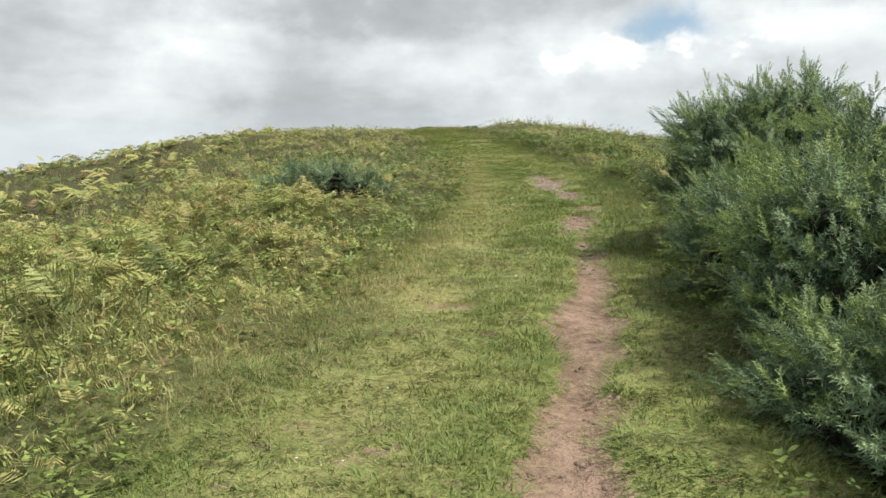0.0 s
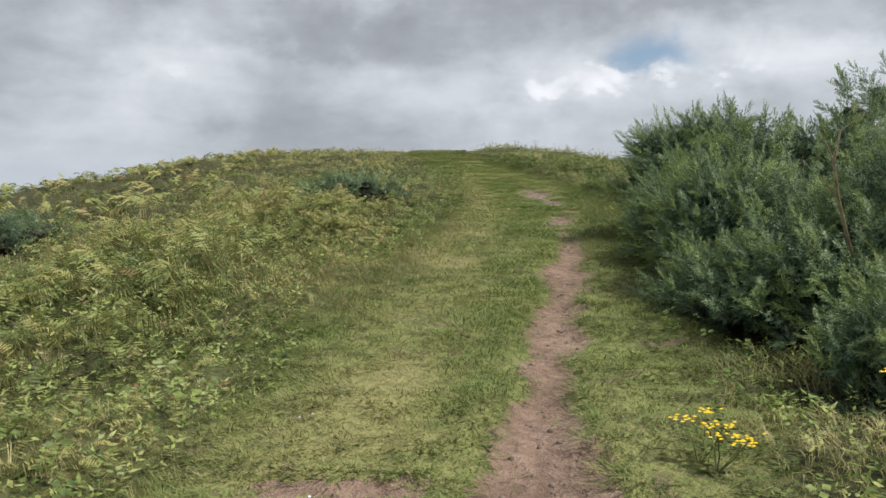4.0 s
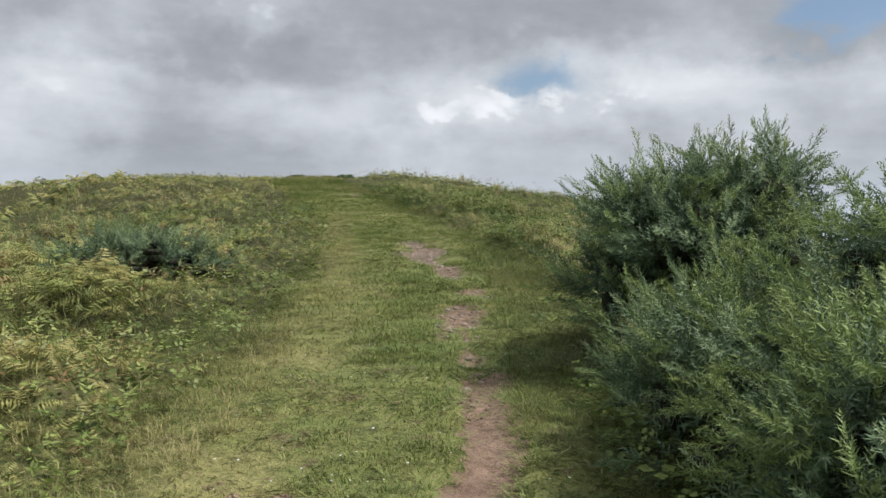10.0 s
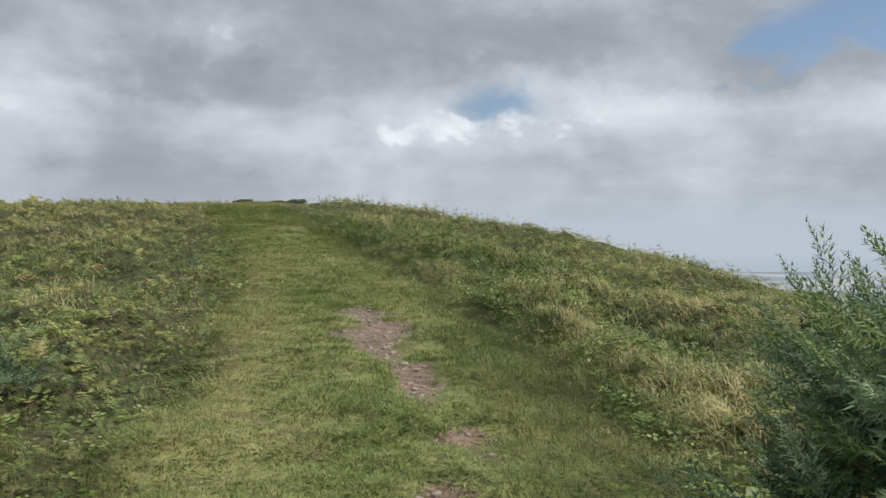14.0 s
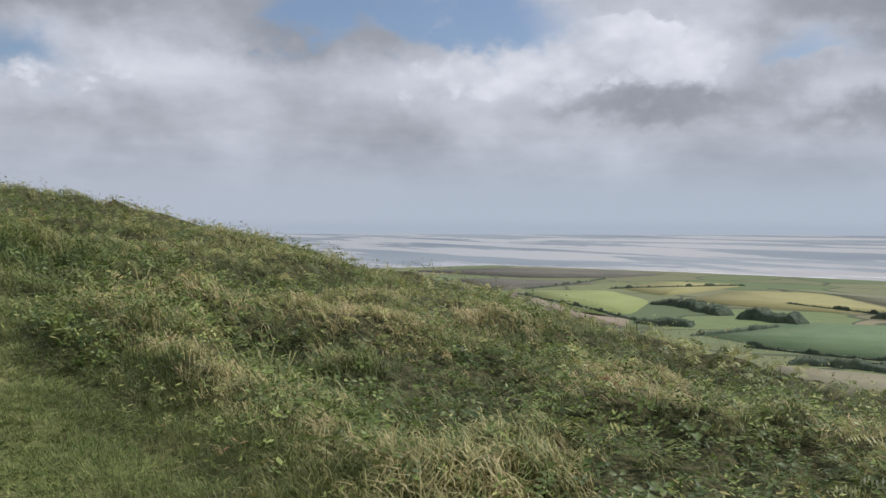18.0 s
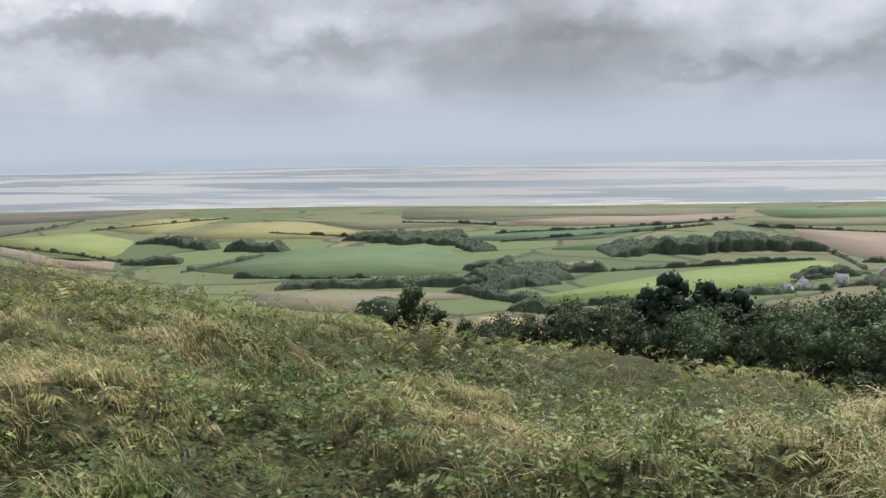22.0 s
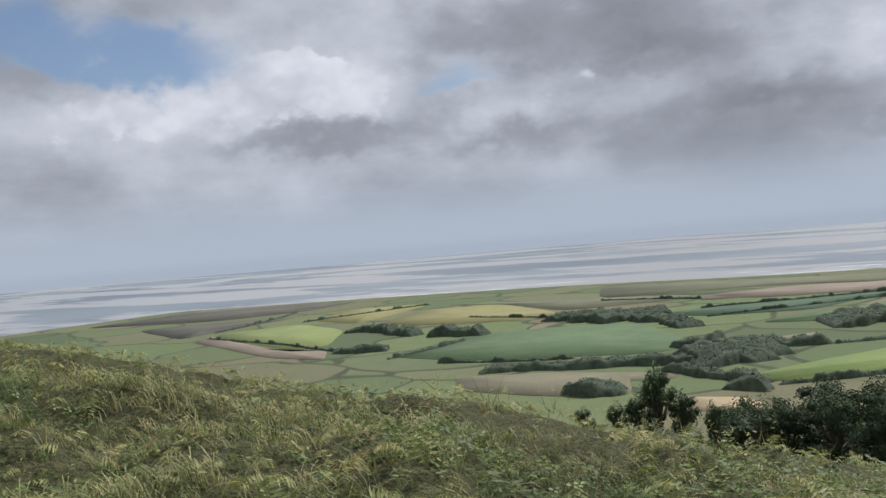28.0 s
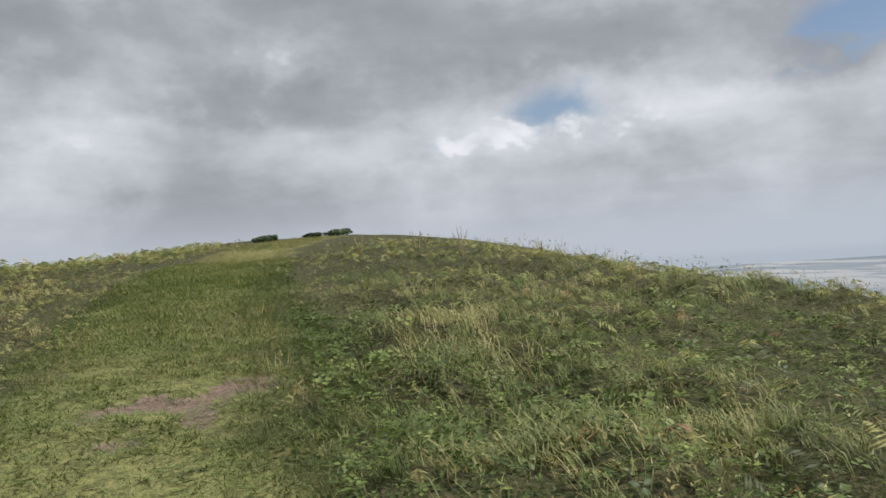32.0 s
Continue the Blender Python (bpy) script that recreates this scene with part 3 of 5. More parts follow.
def build_ground():
    right, left = steps(2.6, 0.09, 4900, 1.075), steps(2.8, 0.09, 4900, 1.09)
    xs = np.concatenate([-left[:0:-1], right])
    ahead, behind = steps(33.0, 0.13, 4900, 1.085), steps(2.0, 0.13, 4900, 1.25)
    ys = np.concatenate([-behind[:0:-1], ahead])
    gx, gy = np.meshgrid(xs, ys)
    # the fine lines follow the bends of the path
    gx = gx + path_x(gy) * np.exp(-(gx / 12) ** 2) * (np.abs(gy) < 90)
    gz = land(gx, gy)
    v = np.stack([gx, gy, gz], -1).reshape(-1, 3)
    w, h = len(xs), len(ys)
    i = (np.arange(h - 1)[:, None] * w + np.arange(w - 1)[None]).ravel()
    ob = big_mesh("ground", v, np.stack([i, i + 1, i + w + 1, i + w], -1), GROUND)
    me = ob.data
    x, y = v[:, 0], v[:, 1]
    for key, value in (("earth", bare_mask(x, y)), ("turf", turf_mask(x, y) * ease(120, 80, np.abs(y))), ("dry", dry_mask(x, y)), ("upper", 0.6 * ease(13, 19, y) * (1 - 0.9 * ease(27, 38, y))), ("plain", ease(-35, -75, v[:, 2]))):
        me.attributes.new(key, "FLOAT", "POINT").data.foreach_set("value", value.astype(np.float32))
    me.polygons.foreach_set("use_smooth", np.ones(len(me.polygons), bool))
    tagged(ob, "grassy hillside with a trodden earth path and distant farmland", "ground", kind="structure")
    return ob


build_ground()
SEA_LEVEL = -109.0
sea = big_mesh("water", [(-4900, 900, SEA_LEVEL), (800, -4900, SEA_LEVEL), (4900, -4900, SEA_LEVEL), (4900, 4900, SEA_LEVEL), (-4900, 4900, SEA_LEVEL)], [(0, 1, 2), (0, 2, 3), (0, 3, 4)], SEA)
tagged(sea, "silvery shallow estuary water with pale sandbanks", "sea", kind="structure")


# ---- scattering of plants ----
rng = np.random.default_rng(7)


def turned(yaw, tilt, roll):
    """Rotation matrices, one a plant: roll about the long axis, lean by tilt, then face yaw."""
    cy, sy, ct, st, cr, sr = np.cos(yaw), np.sin(yaw), np.cos(tilt), np.sin(tilt), np.cos(roll), np.sin(roll)
    o, z = np.ones_like(yaw), np.zeros_like(yaw)
    a = np.stack([np.stack([cy, -sy, z], -1), np.stack([sy, cy, z], -1), np.stack([z, z, o], -1)], -2)
    b = np.stack([np.stack([ct, z, st], -1), np.stack([z, o, z], -1), np.stack([-st, z, ct], -1)], -2)
    c = np.stack([np.stack([cr, -sr, z], -1), np.stack([sr, cr, z], -1), np.stack([z, z, o], -1)], -2)
    return a @ b @ c


def strew(shapes, at, yaw, tilt, size, tint, roll=None):
    """Copies of a few small shapes at many places, as arrays for one mesh."""
    at, n = np.asarray(at), len(at)
    roll = np.zeros(n) if roll is None else roll
    m = turned(yaw, tilt, roll) * np.asarray(size)[:, None, None]
    pick = rng.integers(0, len(shapes), n)
    vs, fs, ts, base = [], [], [], 0
    for k, (v, f) in enumerate(shapes):
        w = np.where(pick == k)[0]
        if not len(w):
            continue
        p = np.einsum("nij,vj->nvi", m[w], v) + at[w][:, None]
        vs.append(p.reshape(-1, 3))
        fs.append((f[None] + (np.arange(len(w)) * len(v))[:, None, None] + base).reshape(-1, 3))
        ts.append(np.repeat(tint[w], len(v)) + rng.normal(0, 0.03, len(w) * len(v)))
        base += len(w) * len(v)
    return np.concatenate(vs), np.concatenate(fs), np.clip(np.concatenate(ts), 0, 1)


def diamond(a, b, wide):
    """A leaf of two triangles from a to b, as wide as the vector wide."""
    a, b, wide = map(np.asarray, (a, b, wide))
    m = a * 0.6 + b * 0.4
    return np.array([a, m + wide / 2, b, m - wide / 2]), np.array([(0, 1, 2), (0, 2, 3)])


def gather(pieces):
    vs, fs, base = [], [], 0
    for v, f in pieces:
        vs.append(np.asarray(v, float))
        fs.append(np.asarray(f) + base)
        base += len(v)
    return np.concatenate(vs), np.concatenate(fs)


def frond(pairs, seed, simple=False):
    """A bracken frond: a bare stalk, then an arching blade with paired leaflets."""
    r = random.Random(seed)
    stalk = 0.26 + 0.1 * r.random()
    length, droop = 0.55 + 0.12 * r.random(), 0.35 + 0.45 * r.random()

    def spine(s):
        return np.array([0.10 * stalk + length * s * (0.92 - 0.15 * s), 0.05 * math.sin(3 * s + seed), stalk + length * (0.42 * s - droop * s * s)])
    parts = []
    if not simple:
        p0, p1 = np.zeros(3), spine(0)
        parts.append((np.array([p0 + (0, 0.005, 0), p0 - (0, 0.005, 0), p1]), np.array([(0, 1, 2)])))
    for k in range(pairs):
        s = (k + 0.4) / pairs
        p = spine(s)
        reach = (0.24 + 0.05 * r.random()) * (1 - s) ** 0.8 + 0.02
        for side in (-1, 1):
            tip = p + np.array([reach * (0.35 + 0.2 * r.random()), side * reach, -reach * (0.2 + 0.6 * r.random())])
            w = 0.62 * length / pairs
            if simple:
                parts.append((np.array([p - (w * 0.7, 0, 0), p + (w * 0.7, 0, 0), tip]), np.array([(0, 1, 2)])))
            else:
                parts.append(diamond(p, tip, (w, 0, 0.02 * (r.random() - 0.5))))
    return gather(parts)


def bramble(seed):
    """Three toothed leaflets folded along the midrib."""
    r = random.Random(seed)
    parts = []
    for turn in (-1.9, 0.0, 1.9):
        d = np.array([math.cos(turn), math.sin(turn), 0.15 * r.random()])
        side = np.array([-d[1], d[0], 0])
        a, b = d * 0.15, d * (0.9 + 0.25 * r.random())
        m = a * 0.5 + b * 0.5 + np.array([0, 0, -0.08])
        lift = np.array([0, 0, 0.13])
        v = [a, m + side * 0.36 + lift, b, m - side * 0.36 + lift, m]
        parts.append((np.array(v), np.array([(0, 4, 1), (4, 2, 1), (0, 3, 4), (4, 3, 2)])))
    return gather(parts)


def tuft(blades, seed, length=1.0, width=0.02, lean=0.5, bend=True):
    r = random.Random(seed)
    parts = []
    for k in range(blades):
        a, out = r.random() * 6.283, lean * (0.25 + r.random())
        d = np.array([math.cos(a), math.sin(a), 0])
        side = np.array([-d[1], d[0], 0]) * width / 2
        base = d * 0.12 * r.random()
        h = length * (0.55 + 0.45 * r.random())
        mid, top = base + d * out * 0.35 * h + np.array([0, 0, 0.62 * h]), base + d * out * 1.1 * h + np.array([0, 0, h * (1 - 0.35 * out)])
        if bend:
            parts.append((np.array([base - side, base + side, mid + side * 0.8, mid - side * 0.8, top]), np.array([(0, 1, 2), (0, 2, 3), (3, 2, 4)])))
        else:
            parts.append((np.array([base - side, base + side, top]), np.array([(0, 1, 2)])))
    return gather(parts)


def arch(blades, seed, height=0.27, width=0.009):
    """A clump of long grass that rises and then bends over, all down the wind."""
    r = random.Random(seed)
    parts = []
    for k in range(blades):
        a, h = r.gauss(0, 0.75), height * r.uniform(0.6, 1.15)
        d = np.array([math.cos(a), math.sin(a), 0])
        side = np.array([-d[1], d[0], 0]) * width / 2
        base = np.array([r.gauss(0, 0.05), r.gauss(0, 0.05), 0])
        reach = h * r.uniform(0.8, 1.5)
        p1 = base + d * 0.16 * reach + np.array([0, 0, 0.6 * h])
        p2 = base + d * 0.52 * reach + np.array([0, 0, 0.86 * h])
        p3 = base + d * reach + np.array([0, 0, h * r.uniform(0.4, 0.85)])
        parts.append((np.array([base - side, base + side, p1 + side, p1 - side, p2 + side * 0.8, p2 - side * 0.8, p3]), np.array([(0, 1, 2), (0, 2, 3), (3, 2, 4), (3, 4, 5), (5, 4, 6)])))
    return gather(parts)


def beside(n, near, far, y0, y1, side, power=1.6):
    """Random places beside the path, thickest near it."""
    y = rng.uniform(y0, y1, n)
    d = near + (far - near) * rng.random(n) ** power
    x = path_x(y) + side * (path_half(y) + d)
    return x, y


def in_gorse(x, y):
    m = np.zeros(len(x), bool)
    for bx, by, rx, ry, h in GORSE_BUSHES:
        m |= np.hypot((x - bx) / (rx * 0.85), (y - by) / (ry * 0.85)) < 1
    return m


GORSE_BUSHES = ((2.15, 10.85, 0.98, 0.95, 1.42), (2.55, 8.4, 1.15, 1.0, 1.5), (4.2, 9.7, 1.5, 1.5, 2.4), (3.2, 5.9, 1.55, 1.3, 1.62),
                (2.0, 5.8, 0.58, 0.8, 0.85), (1.75, 7.4, 0.6, 0.85, 1.1), (4.1, 3.9, 1.4, 1.3, 1.65), (-2.95, 14.6, 1.05, 0.7, 0.5),
                (-8.0, 12.2, 1.6, 1.1, 0.75), (1.62, 8.9, 0.5, 1.0, 0.8), (1.5, 6.4, 0.42, 0.8, 0.5), (2.3, 4.6, 0.68, 0.7, 1.1))


def cover(x, y):
    return np.stack([x, y, land(x, y) - 0.01], -1)


def lush(x, y):
    """How tall the bracken stands, 0 to 1, in drifts."""
    return np.clip(0.25 + 0.9 * lattice(x, y, 3.2, 21) * lattice(x, y, 1.1, 22) ** 0.5 + 0.15 * lattice(x, y, 9, 23), 0, 1)


def dip(x, y):
    """Where the ground lies low between the tussocks."""
    return lattice(x, y, 1.1, 91) * 0.6 + lattice(x, y, 0.5, 92) * 0.4 < np.where((x > 0) | (y > 10), 0.41, 0.33)


def hollow(x, y):
    """Gaps between the tussocks that bracken and grass leave to the brambles."""
    return dip(x, y) & (rng.random(len(x)) < 0.85)


def grassy(x, y):
    """Drifts in which grass rather than leaves has the upper hand."""
    return lattice(x, y, 1.7, 95) * 0.6 + lattice(x, y, 0.7, 96) * 0.4


def build_bracken():
    fine = [frond(9, k) for k in range(8)]
    lacy = [frond(10, 40 + k) for k in range(6)]
    rough = [frond(6, 20 + k, True) for k in range(6)]
    for label, shapes, n, near, far, y0, y1, side, power, grow in (
            ("soft green bracken on the near bank", lacy, 8200, 0.05, 5.5, 1.0, 17.0, -1, 1.3, 0.50),
            ("windblown green and browning bracken on the bank", fine, 9500, 0.12, 8.0, 6.0, 60, -1, 1.4, 0.44),
            ("windblown green and browning bracken on the slope", fine, 11500, 0.3, 16.0, 5.0, 44, 1, 1.3, 0.38),
            ("distant bracken covering the hill crest", rough, 12000, 6.5, 34.0, -4.0, 86, -1, 1.25, 0.72),
            ("distant bracken covering the falling slope", rough, 14000, 13.0, 36.0, -6.0, 82, 1, 1.2, 0.44)):
        x, y = beside(n, near, far, y0, y1, side, power)
        edge = np.abs(x - path_x(y)) - path_half(y)
        keep = ~in_gorse(x, y) & ~((side > 0) & (y < 11.8) & (x < 1.6)) & (edge > 0.75 * lattice(x, y, 1.3, 77) + (0.45 * ease(10, 13, y) if side > 0 else 0))
        keep &= ~hollow(x, y) & ((grassy(x, y) < 0.56) | (rng.random(n) < 0.3))
        x, y = x[keep], y[keep]
        n = len(x)
        tall = lush(x, y)
        size = grow * (0.5 + 0.75 * tall) * rng.uniform(0.7, 1.25, n)
        edge = np.abs(x - path_x(y)) - path_half(y)
        size *= 0.32 + 0.68 * ease(0.1, 2.3, edge)
        tint = np.clip((0.50 if shapes is lacy else 0.42 if side < 0 else 0.40) + 0.22 * rng.standard_normal(n) + 0.55 * (lattice(x, y, 1.1, 91) - 0.5) + 0.35 * (lattice(x, y, 0.5, 92) - 0.5), 0, 0.64 if shapes is lacy or side > 0 else 0.72)
        tint[rng.random(n) < 0.03] = 0.97
        v, f, t = strew(shapes, cover(x, y), rng.normal(2.3, 1.3, n), rng.normal(0.15, 0.45, n), size, tint)
        tagged(big_mesh("bracken", v, f, BRACKEN, t), label, "bracken", kind="stuff")


def build_brambles():
    leaves = [bramble(k) for k in range(5)]
    for label, n, near, far, y0, y1, side in (("bramble leaves trailing through the bracken", 27000, 0.4, 8.0, 9.0, 34.0, 1), ("bramble leaves among bracken by the path", 7500, 0.1, 5.5, 1.5, 26.0, -1),
                                              ("bramble leaves under the gorse", 1100, -0.1, 0.5, 2.0, 12.5, 1)):
        x, y = beside(n, near, far, y0, y1, side, 1.3)
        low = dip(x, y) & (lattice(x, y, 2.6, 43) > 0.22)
        keep = low | (lattice(x, y, 1.4, 41) * 0.65 + lattice(x, y, 0.6, 42) * 0.35 > 0.56) | (rng.random(n) < 0.06)
        x, y, low = x[keep], y[keep], low[keep]
        n = len(x)
        p = cover(x, y)
        p[:, 2] += rng.uniform(0.04, 0.34, n) * (0.5 + 0.5 * lush(x, y))
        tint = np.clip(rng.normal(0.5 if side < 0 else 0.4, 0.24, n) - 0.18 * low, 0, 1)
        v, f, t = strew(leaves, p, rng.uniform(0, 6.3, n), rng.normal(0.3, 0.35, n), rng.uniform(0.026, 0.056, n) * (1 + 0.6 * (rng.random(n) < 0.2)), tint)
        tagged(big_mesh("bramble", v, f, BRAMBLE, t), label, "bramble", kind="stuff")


def build_herbs():
    """Loose mixed leaves at every height, that knit the bracken and brambles together."""
    leaf = [gather([diamond((0, 0, 0), (math.cos(a), math.sin(a), c), (-0.45 * math.sin(a), 0.45 * math.cos(a), 0.1))]) for a, c in ((0.0, 0.3), (1.0, -0.2), (2.0, 0.1))]
    spray = [gather([diamond((0, 0, 0.2 * k), (0.9 * math.cos(2.4 * k + j), 0.9 * math.sin(2.4 * k + j), 0.2 * k + 0.25), (-0.3 * math.sin(2.4 * k + j), 0.3 * math.cos(2.4 * k + j), 0.05)) for k in range(4)]) for j in range(3)]
    for label, n, near, far, y0, y1, side, mat, mean in (
            ("mixed small green leaves of the bank", 15000, 0.0, 8.0, 0.5, 40.0, -1, BRACKEN, 0.58), ("bright green herbs along the bank", 5500, 0.0, 5.0, 0.5, 26.0, -1, BRAMBLE, 0.7), ("pale green leafy growth, tinted as lit, on the near bank", 6000, 0.0, 4.8, 1.0, 13.0, -1, LIT_HERB, 0.62), ("pale leaves under the gorse", 1500, -0.15, 0.45, 1.5, 12.5, 1, LIT_HERB, 0.35), ("fresh herbs round the ragwort", 1600, 0.0, 0.8, 2.2, 5.4, 1, LIT_HERB, 0.6),
            # the dark herbs paint shadow gaps between the other plants
            # the light leaves carry sunshine on the slope in their tint
            ("mixed small olive leaves of the slope", 19000, 0.1, 11.0, 8.0, 42.0, 1, BRACKEN, 0.45), ("dense low growth beside the upper path", 13000, 0.4, 5.5, 12.0, 28.0, 1, BRAMBLE, 0.4), ("light leaves tinted as sunlit, scattered over the slope", 5200, 0.5, 7.5, 11.0, 20.5, 1, LIT_HERB, 0.6), ("green herbs tinted dark as shade on the slope", 7000, 0.4, 7.0, 10.0, 34.0, 1, BRAMBLE, 0.12)):
        x, y = beside(n, near, far, y0, y1, side, 1.25)
        edge = np.abs(x - path_x(y)) - path_half(y)
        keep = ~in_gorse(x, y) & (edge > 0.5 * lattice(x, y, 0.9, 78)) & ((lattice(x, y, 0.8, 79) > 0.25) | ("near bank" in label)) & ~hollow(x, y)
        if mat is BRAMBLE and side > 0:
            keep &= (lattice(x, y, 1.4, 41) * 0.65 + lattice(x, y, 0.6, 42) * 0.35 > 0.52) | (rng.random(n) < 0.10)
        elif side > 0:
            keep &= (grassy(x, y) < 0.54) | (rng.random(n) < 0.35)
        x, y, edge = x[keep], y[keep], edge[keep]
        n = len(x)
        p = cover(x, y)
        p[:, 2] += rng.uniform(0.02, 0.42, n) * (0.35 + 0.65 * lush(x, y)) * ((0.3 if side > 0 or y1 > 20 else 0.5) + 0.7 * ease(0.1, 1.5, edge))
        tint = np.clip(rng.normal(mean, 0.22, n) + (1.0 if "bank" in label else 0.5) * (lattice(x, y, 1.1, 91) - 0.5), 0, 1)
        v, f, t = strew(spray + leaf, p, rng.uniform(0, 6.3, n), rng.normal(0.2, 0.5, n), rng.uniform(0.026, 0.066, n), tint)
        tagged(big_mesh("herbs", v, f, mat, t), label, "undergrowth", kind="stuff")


def build_daisies():
    n = 260
    y = 2.0 + 10 * rng.random(n)
    x = path_x(y) + rng.uniform(-0.9, 0.9, n)
    keep = (bare_mask(x, y) < 0.2) & (lattice(x, y, 1.6, 81) > 0.4)
    x, y = x[keep], y[keep]
    p = cover(x, y)
    p[:, 2] += 0.05
    ring = [(math.cos(k * 1.047), math.sin(k * 1.047), 0.15 * (k % 2)) for k in range(6)]
    head = (np.array([(0, 0, 0.3)] + ring), np.array([(0, 1 + k, 1 + (k + 1) % 6) for k in range(6)]))
    v, f, t = strew([head], p, rng.uniform(0, 6.3, len(x)), rng.normal(0, 0.3, len(x)), rng.uniform(0.004, 0.008, len(x)), np.full(len(x), 0.5))
    tagged(big_mesh("daisies", v, f, FOAM, t), "tiny white daisies scattered in the turf", "wildflower", kind="stuff")


def build_long_grass():
    shapes = [tuft(7, k, 0.27, 0.005, 1.5) for k in range(6)]
    swept = [arch(8, 30 + k) for k in range(7)]
    simple = [tuft(6, 50 + k, 0.28, 0.012, 1.0, False) for k in range(6)]
    for label, form, n, near, far, y0, y1, side, power, mean, lean in (
            ("long pale grass bending in the wind", swept, 5000, 0.1, 7.0, 9.0, 40.0, -1, 1.2, 0.36, 0.85),
            ("long pale grass swept flat between the bracken", swept, 12000, 0.3, 9.0, 9.0, 38.0, 1, 1.2, 0.36, 1.15),
            ("fine pale grass beside the upper path", swept, 7500, 0.4, 5.0, 13.0, 29.0, 1, 1.1, 0.38, 1.1),
            # straw grass here; its paleness also paints sunshine onto this part
            ("bleached grass, tinted as sunlit, where the slope begins to fall", swept, 5000, 0.8, 6.5, 13.8, 20.0, 1, 1.0, 0.78, 1.3),
            ("straw coloured grass margin of the path", shapes, 1800, -0.35, 0.35, 6.0, 24.0, -1, 1.0, 0.72, 0.2),
            ("fresh green grass verge of the path", shapes, 3600, -0.2, 0.8, 14.0, 38.0, 1, 1.0, 0.2, 0.45),
            ("lush green grass beside the gorse", shapes, 5200, -0.5, 0.9, 9.5, 17.5, 1, 1.0, 0.25, 0.35),
            ("soft green grass of the near bank", shapes, 7500, 0.0, 4.5, 0.0, 14.0, -1, 1.2, 0.48, 0.7),
            ("tangled straw grass round the ragwort", swept, 420, 0.1, 0.8, 2.4, 6.2, 1, 1.0, 0.6, 0.5),
            ("tall straw grass on the bank", swept, 620, 0.3, 3.2, 2.5, 9.0, -1, 1.0, 0.62, 0.6),
            ("wispy grass where the path meets the crest", simple, 5200, -2.1, 0.1, 30.0, 66.0, -1, 1.0, 0.55, 0.6),
            ("bleached grass over the far slope", simple, 8500, 5.0, 34.0, -4.0, 72.0, 1, 1.2, 0.6, 0.9),
            ("bleached grass over the hilltop", simple, 5500, 5.0, 32.0, -4.0, 72.0, -1, 1.2, 0.6, 0.9)):
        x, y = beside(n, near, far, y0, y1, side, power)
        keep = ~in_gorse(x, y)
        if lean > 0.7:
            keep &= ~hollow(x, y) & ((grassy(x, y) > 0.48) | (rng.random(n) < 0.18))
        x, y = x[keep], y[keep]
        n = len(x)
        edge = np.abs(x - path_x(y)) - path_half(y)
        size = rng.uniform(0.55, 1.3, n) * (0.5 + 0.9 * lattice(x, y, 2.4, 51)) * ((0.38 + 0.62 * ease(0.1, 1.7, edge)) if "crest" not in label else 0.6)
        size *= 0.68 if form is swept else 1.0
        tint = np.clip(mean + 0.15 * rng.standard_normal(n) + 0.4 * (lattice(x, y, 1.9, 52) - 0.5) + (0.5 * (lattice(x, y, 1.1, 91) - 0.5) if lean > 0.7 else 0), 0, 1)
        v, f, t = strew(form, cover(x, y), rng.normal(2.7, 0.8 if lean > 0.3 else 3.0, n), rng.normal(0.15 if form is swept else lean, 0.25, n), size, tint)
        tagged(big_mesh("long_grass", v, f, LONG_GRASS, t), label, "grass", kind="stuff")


def build_turf():
    short = [tuft(11, 80 + k, 0.042, 0.006, 1.9, False) for k in range(6)]
    tall = [tuft(12, 90 + k, 0.075, 0.005, 1.8) for k in range(5)]
    n = 44000
    y = 1.5 + 42 * rng.random(n) ** 1.5
    x = path_x(y) + rng.uniform(-1.5, 1.5, n)
    keep = (bare_mask(x, y) < 0.25 + 0.55 * rng.random(n) ** 2) & (dry_mask(x, y) < 0.3 + 1.1 * rng.random(n)) & (lattice(x, y, 0.7, 61) + 0.35 * rng.random(n) > 0.34)
    x, y = x[keep], y[keep]
    # the darker tint further up the path paints in cloud shade
    tint = np.clip(0.42 + 0.20 * rng.standard_normal(len(x)) + 0.5 * dry_mask(x, y) - 0.08 * ease(11, 15, y) - 0.14 * ease(22, 27, y), 0, 1)
    v, f, t = strew(short, cover(x, y), rng.uniform(0, 6.3, len(x)), np.zeros(len(x)), rng.uniform(0.7, 1.4, len(x)) * (1 + y / 60), tint)
    tagged(big_mesh("turf", v, f, TURF, t), "short trodden turf of the footpath", "grass", kind="stuff")
    n = 6500
    y = 1.0 + 20 * rng.random(n) ** 1.1
    x = path_x(y) + np.where(rng.random(n) < 0.7, rng.normal(0.0, 0.33, n), rng.choice((-1.25, 1.2), n) + rng.normal(0, 0.22, n))
    keep = (bare_mask(x, y) < 0.25) & (lattice(x, y, 0.6, 62) > 0.36) & (dry_mask(x, y) < 0.2 + 0.5 * rng.random(n))
    x, y = x[keep], y[keep]
    tint = np.clip(0.36 + 0.16 * rng.standard_normal(len(x)) + 0.2 * dry_mask(x, y), 0, 1)
    v, f, t = strew(tall, cover(x, y), rng.uniform(0, 6.3, len(x)), np.zeros(len(x)), rng.uniform(0.4, 1.15, len(x)), tint)
    tagged(big_mesh("grass_tufts", v, f, TURF, t), "fresh green grass tufts along the path", "grass", kind="stuff")


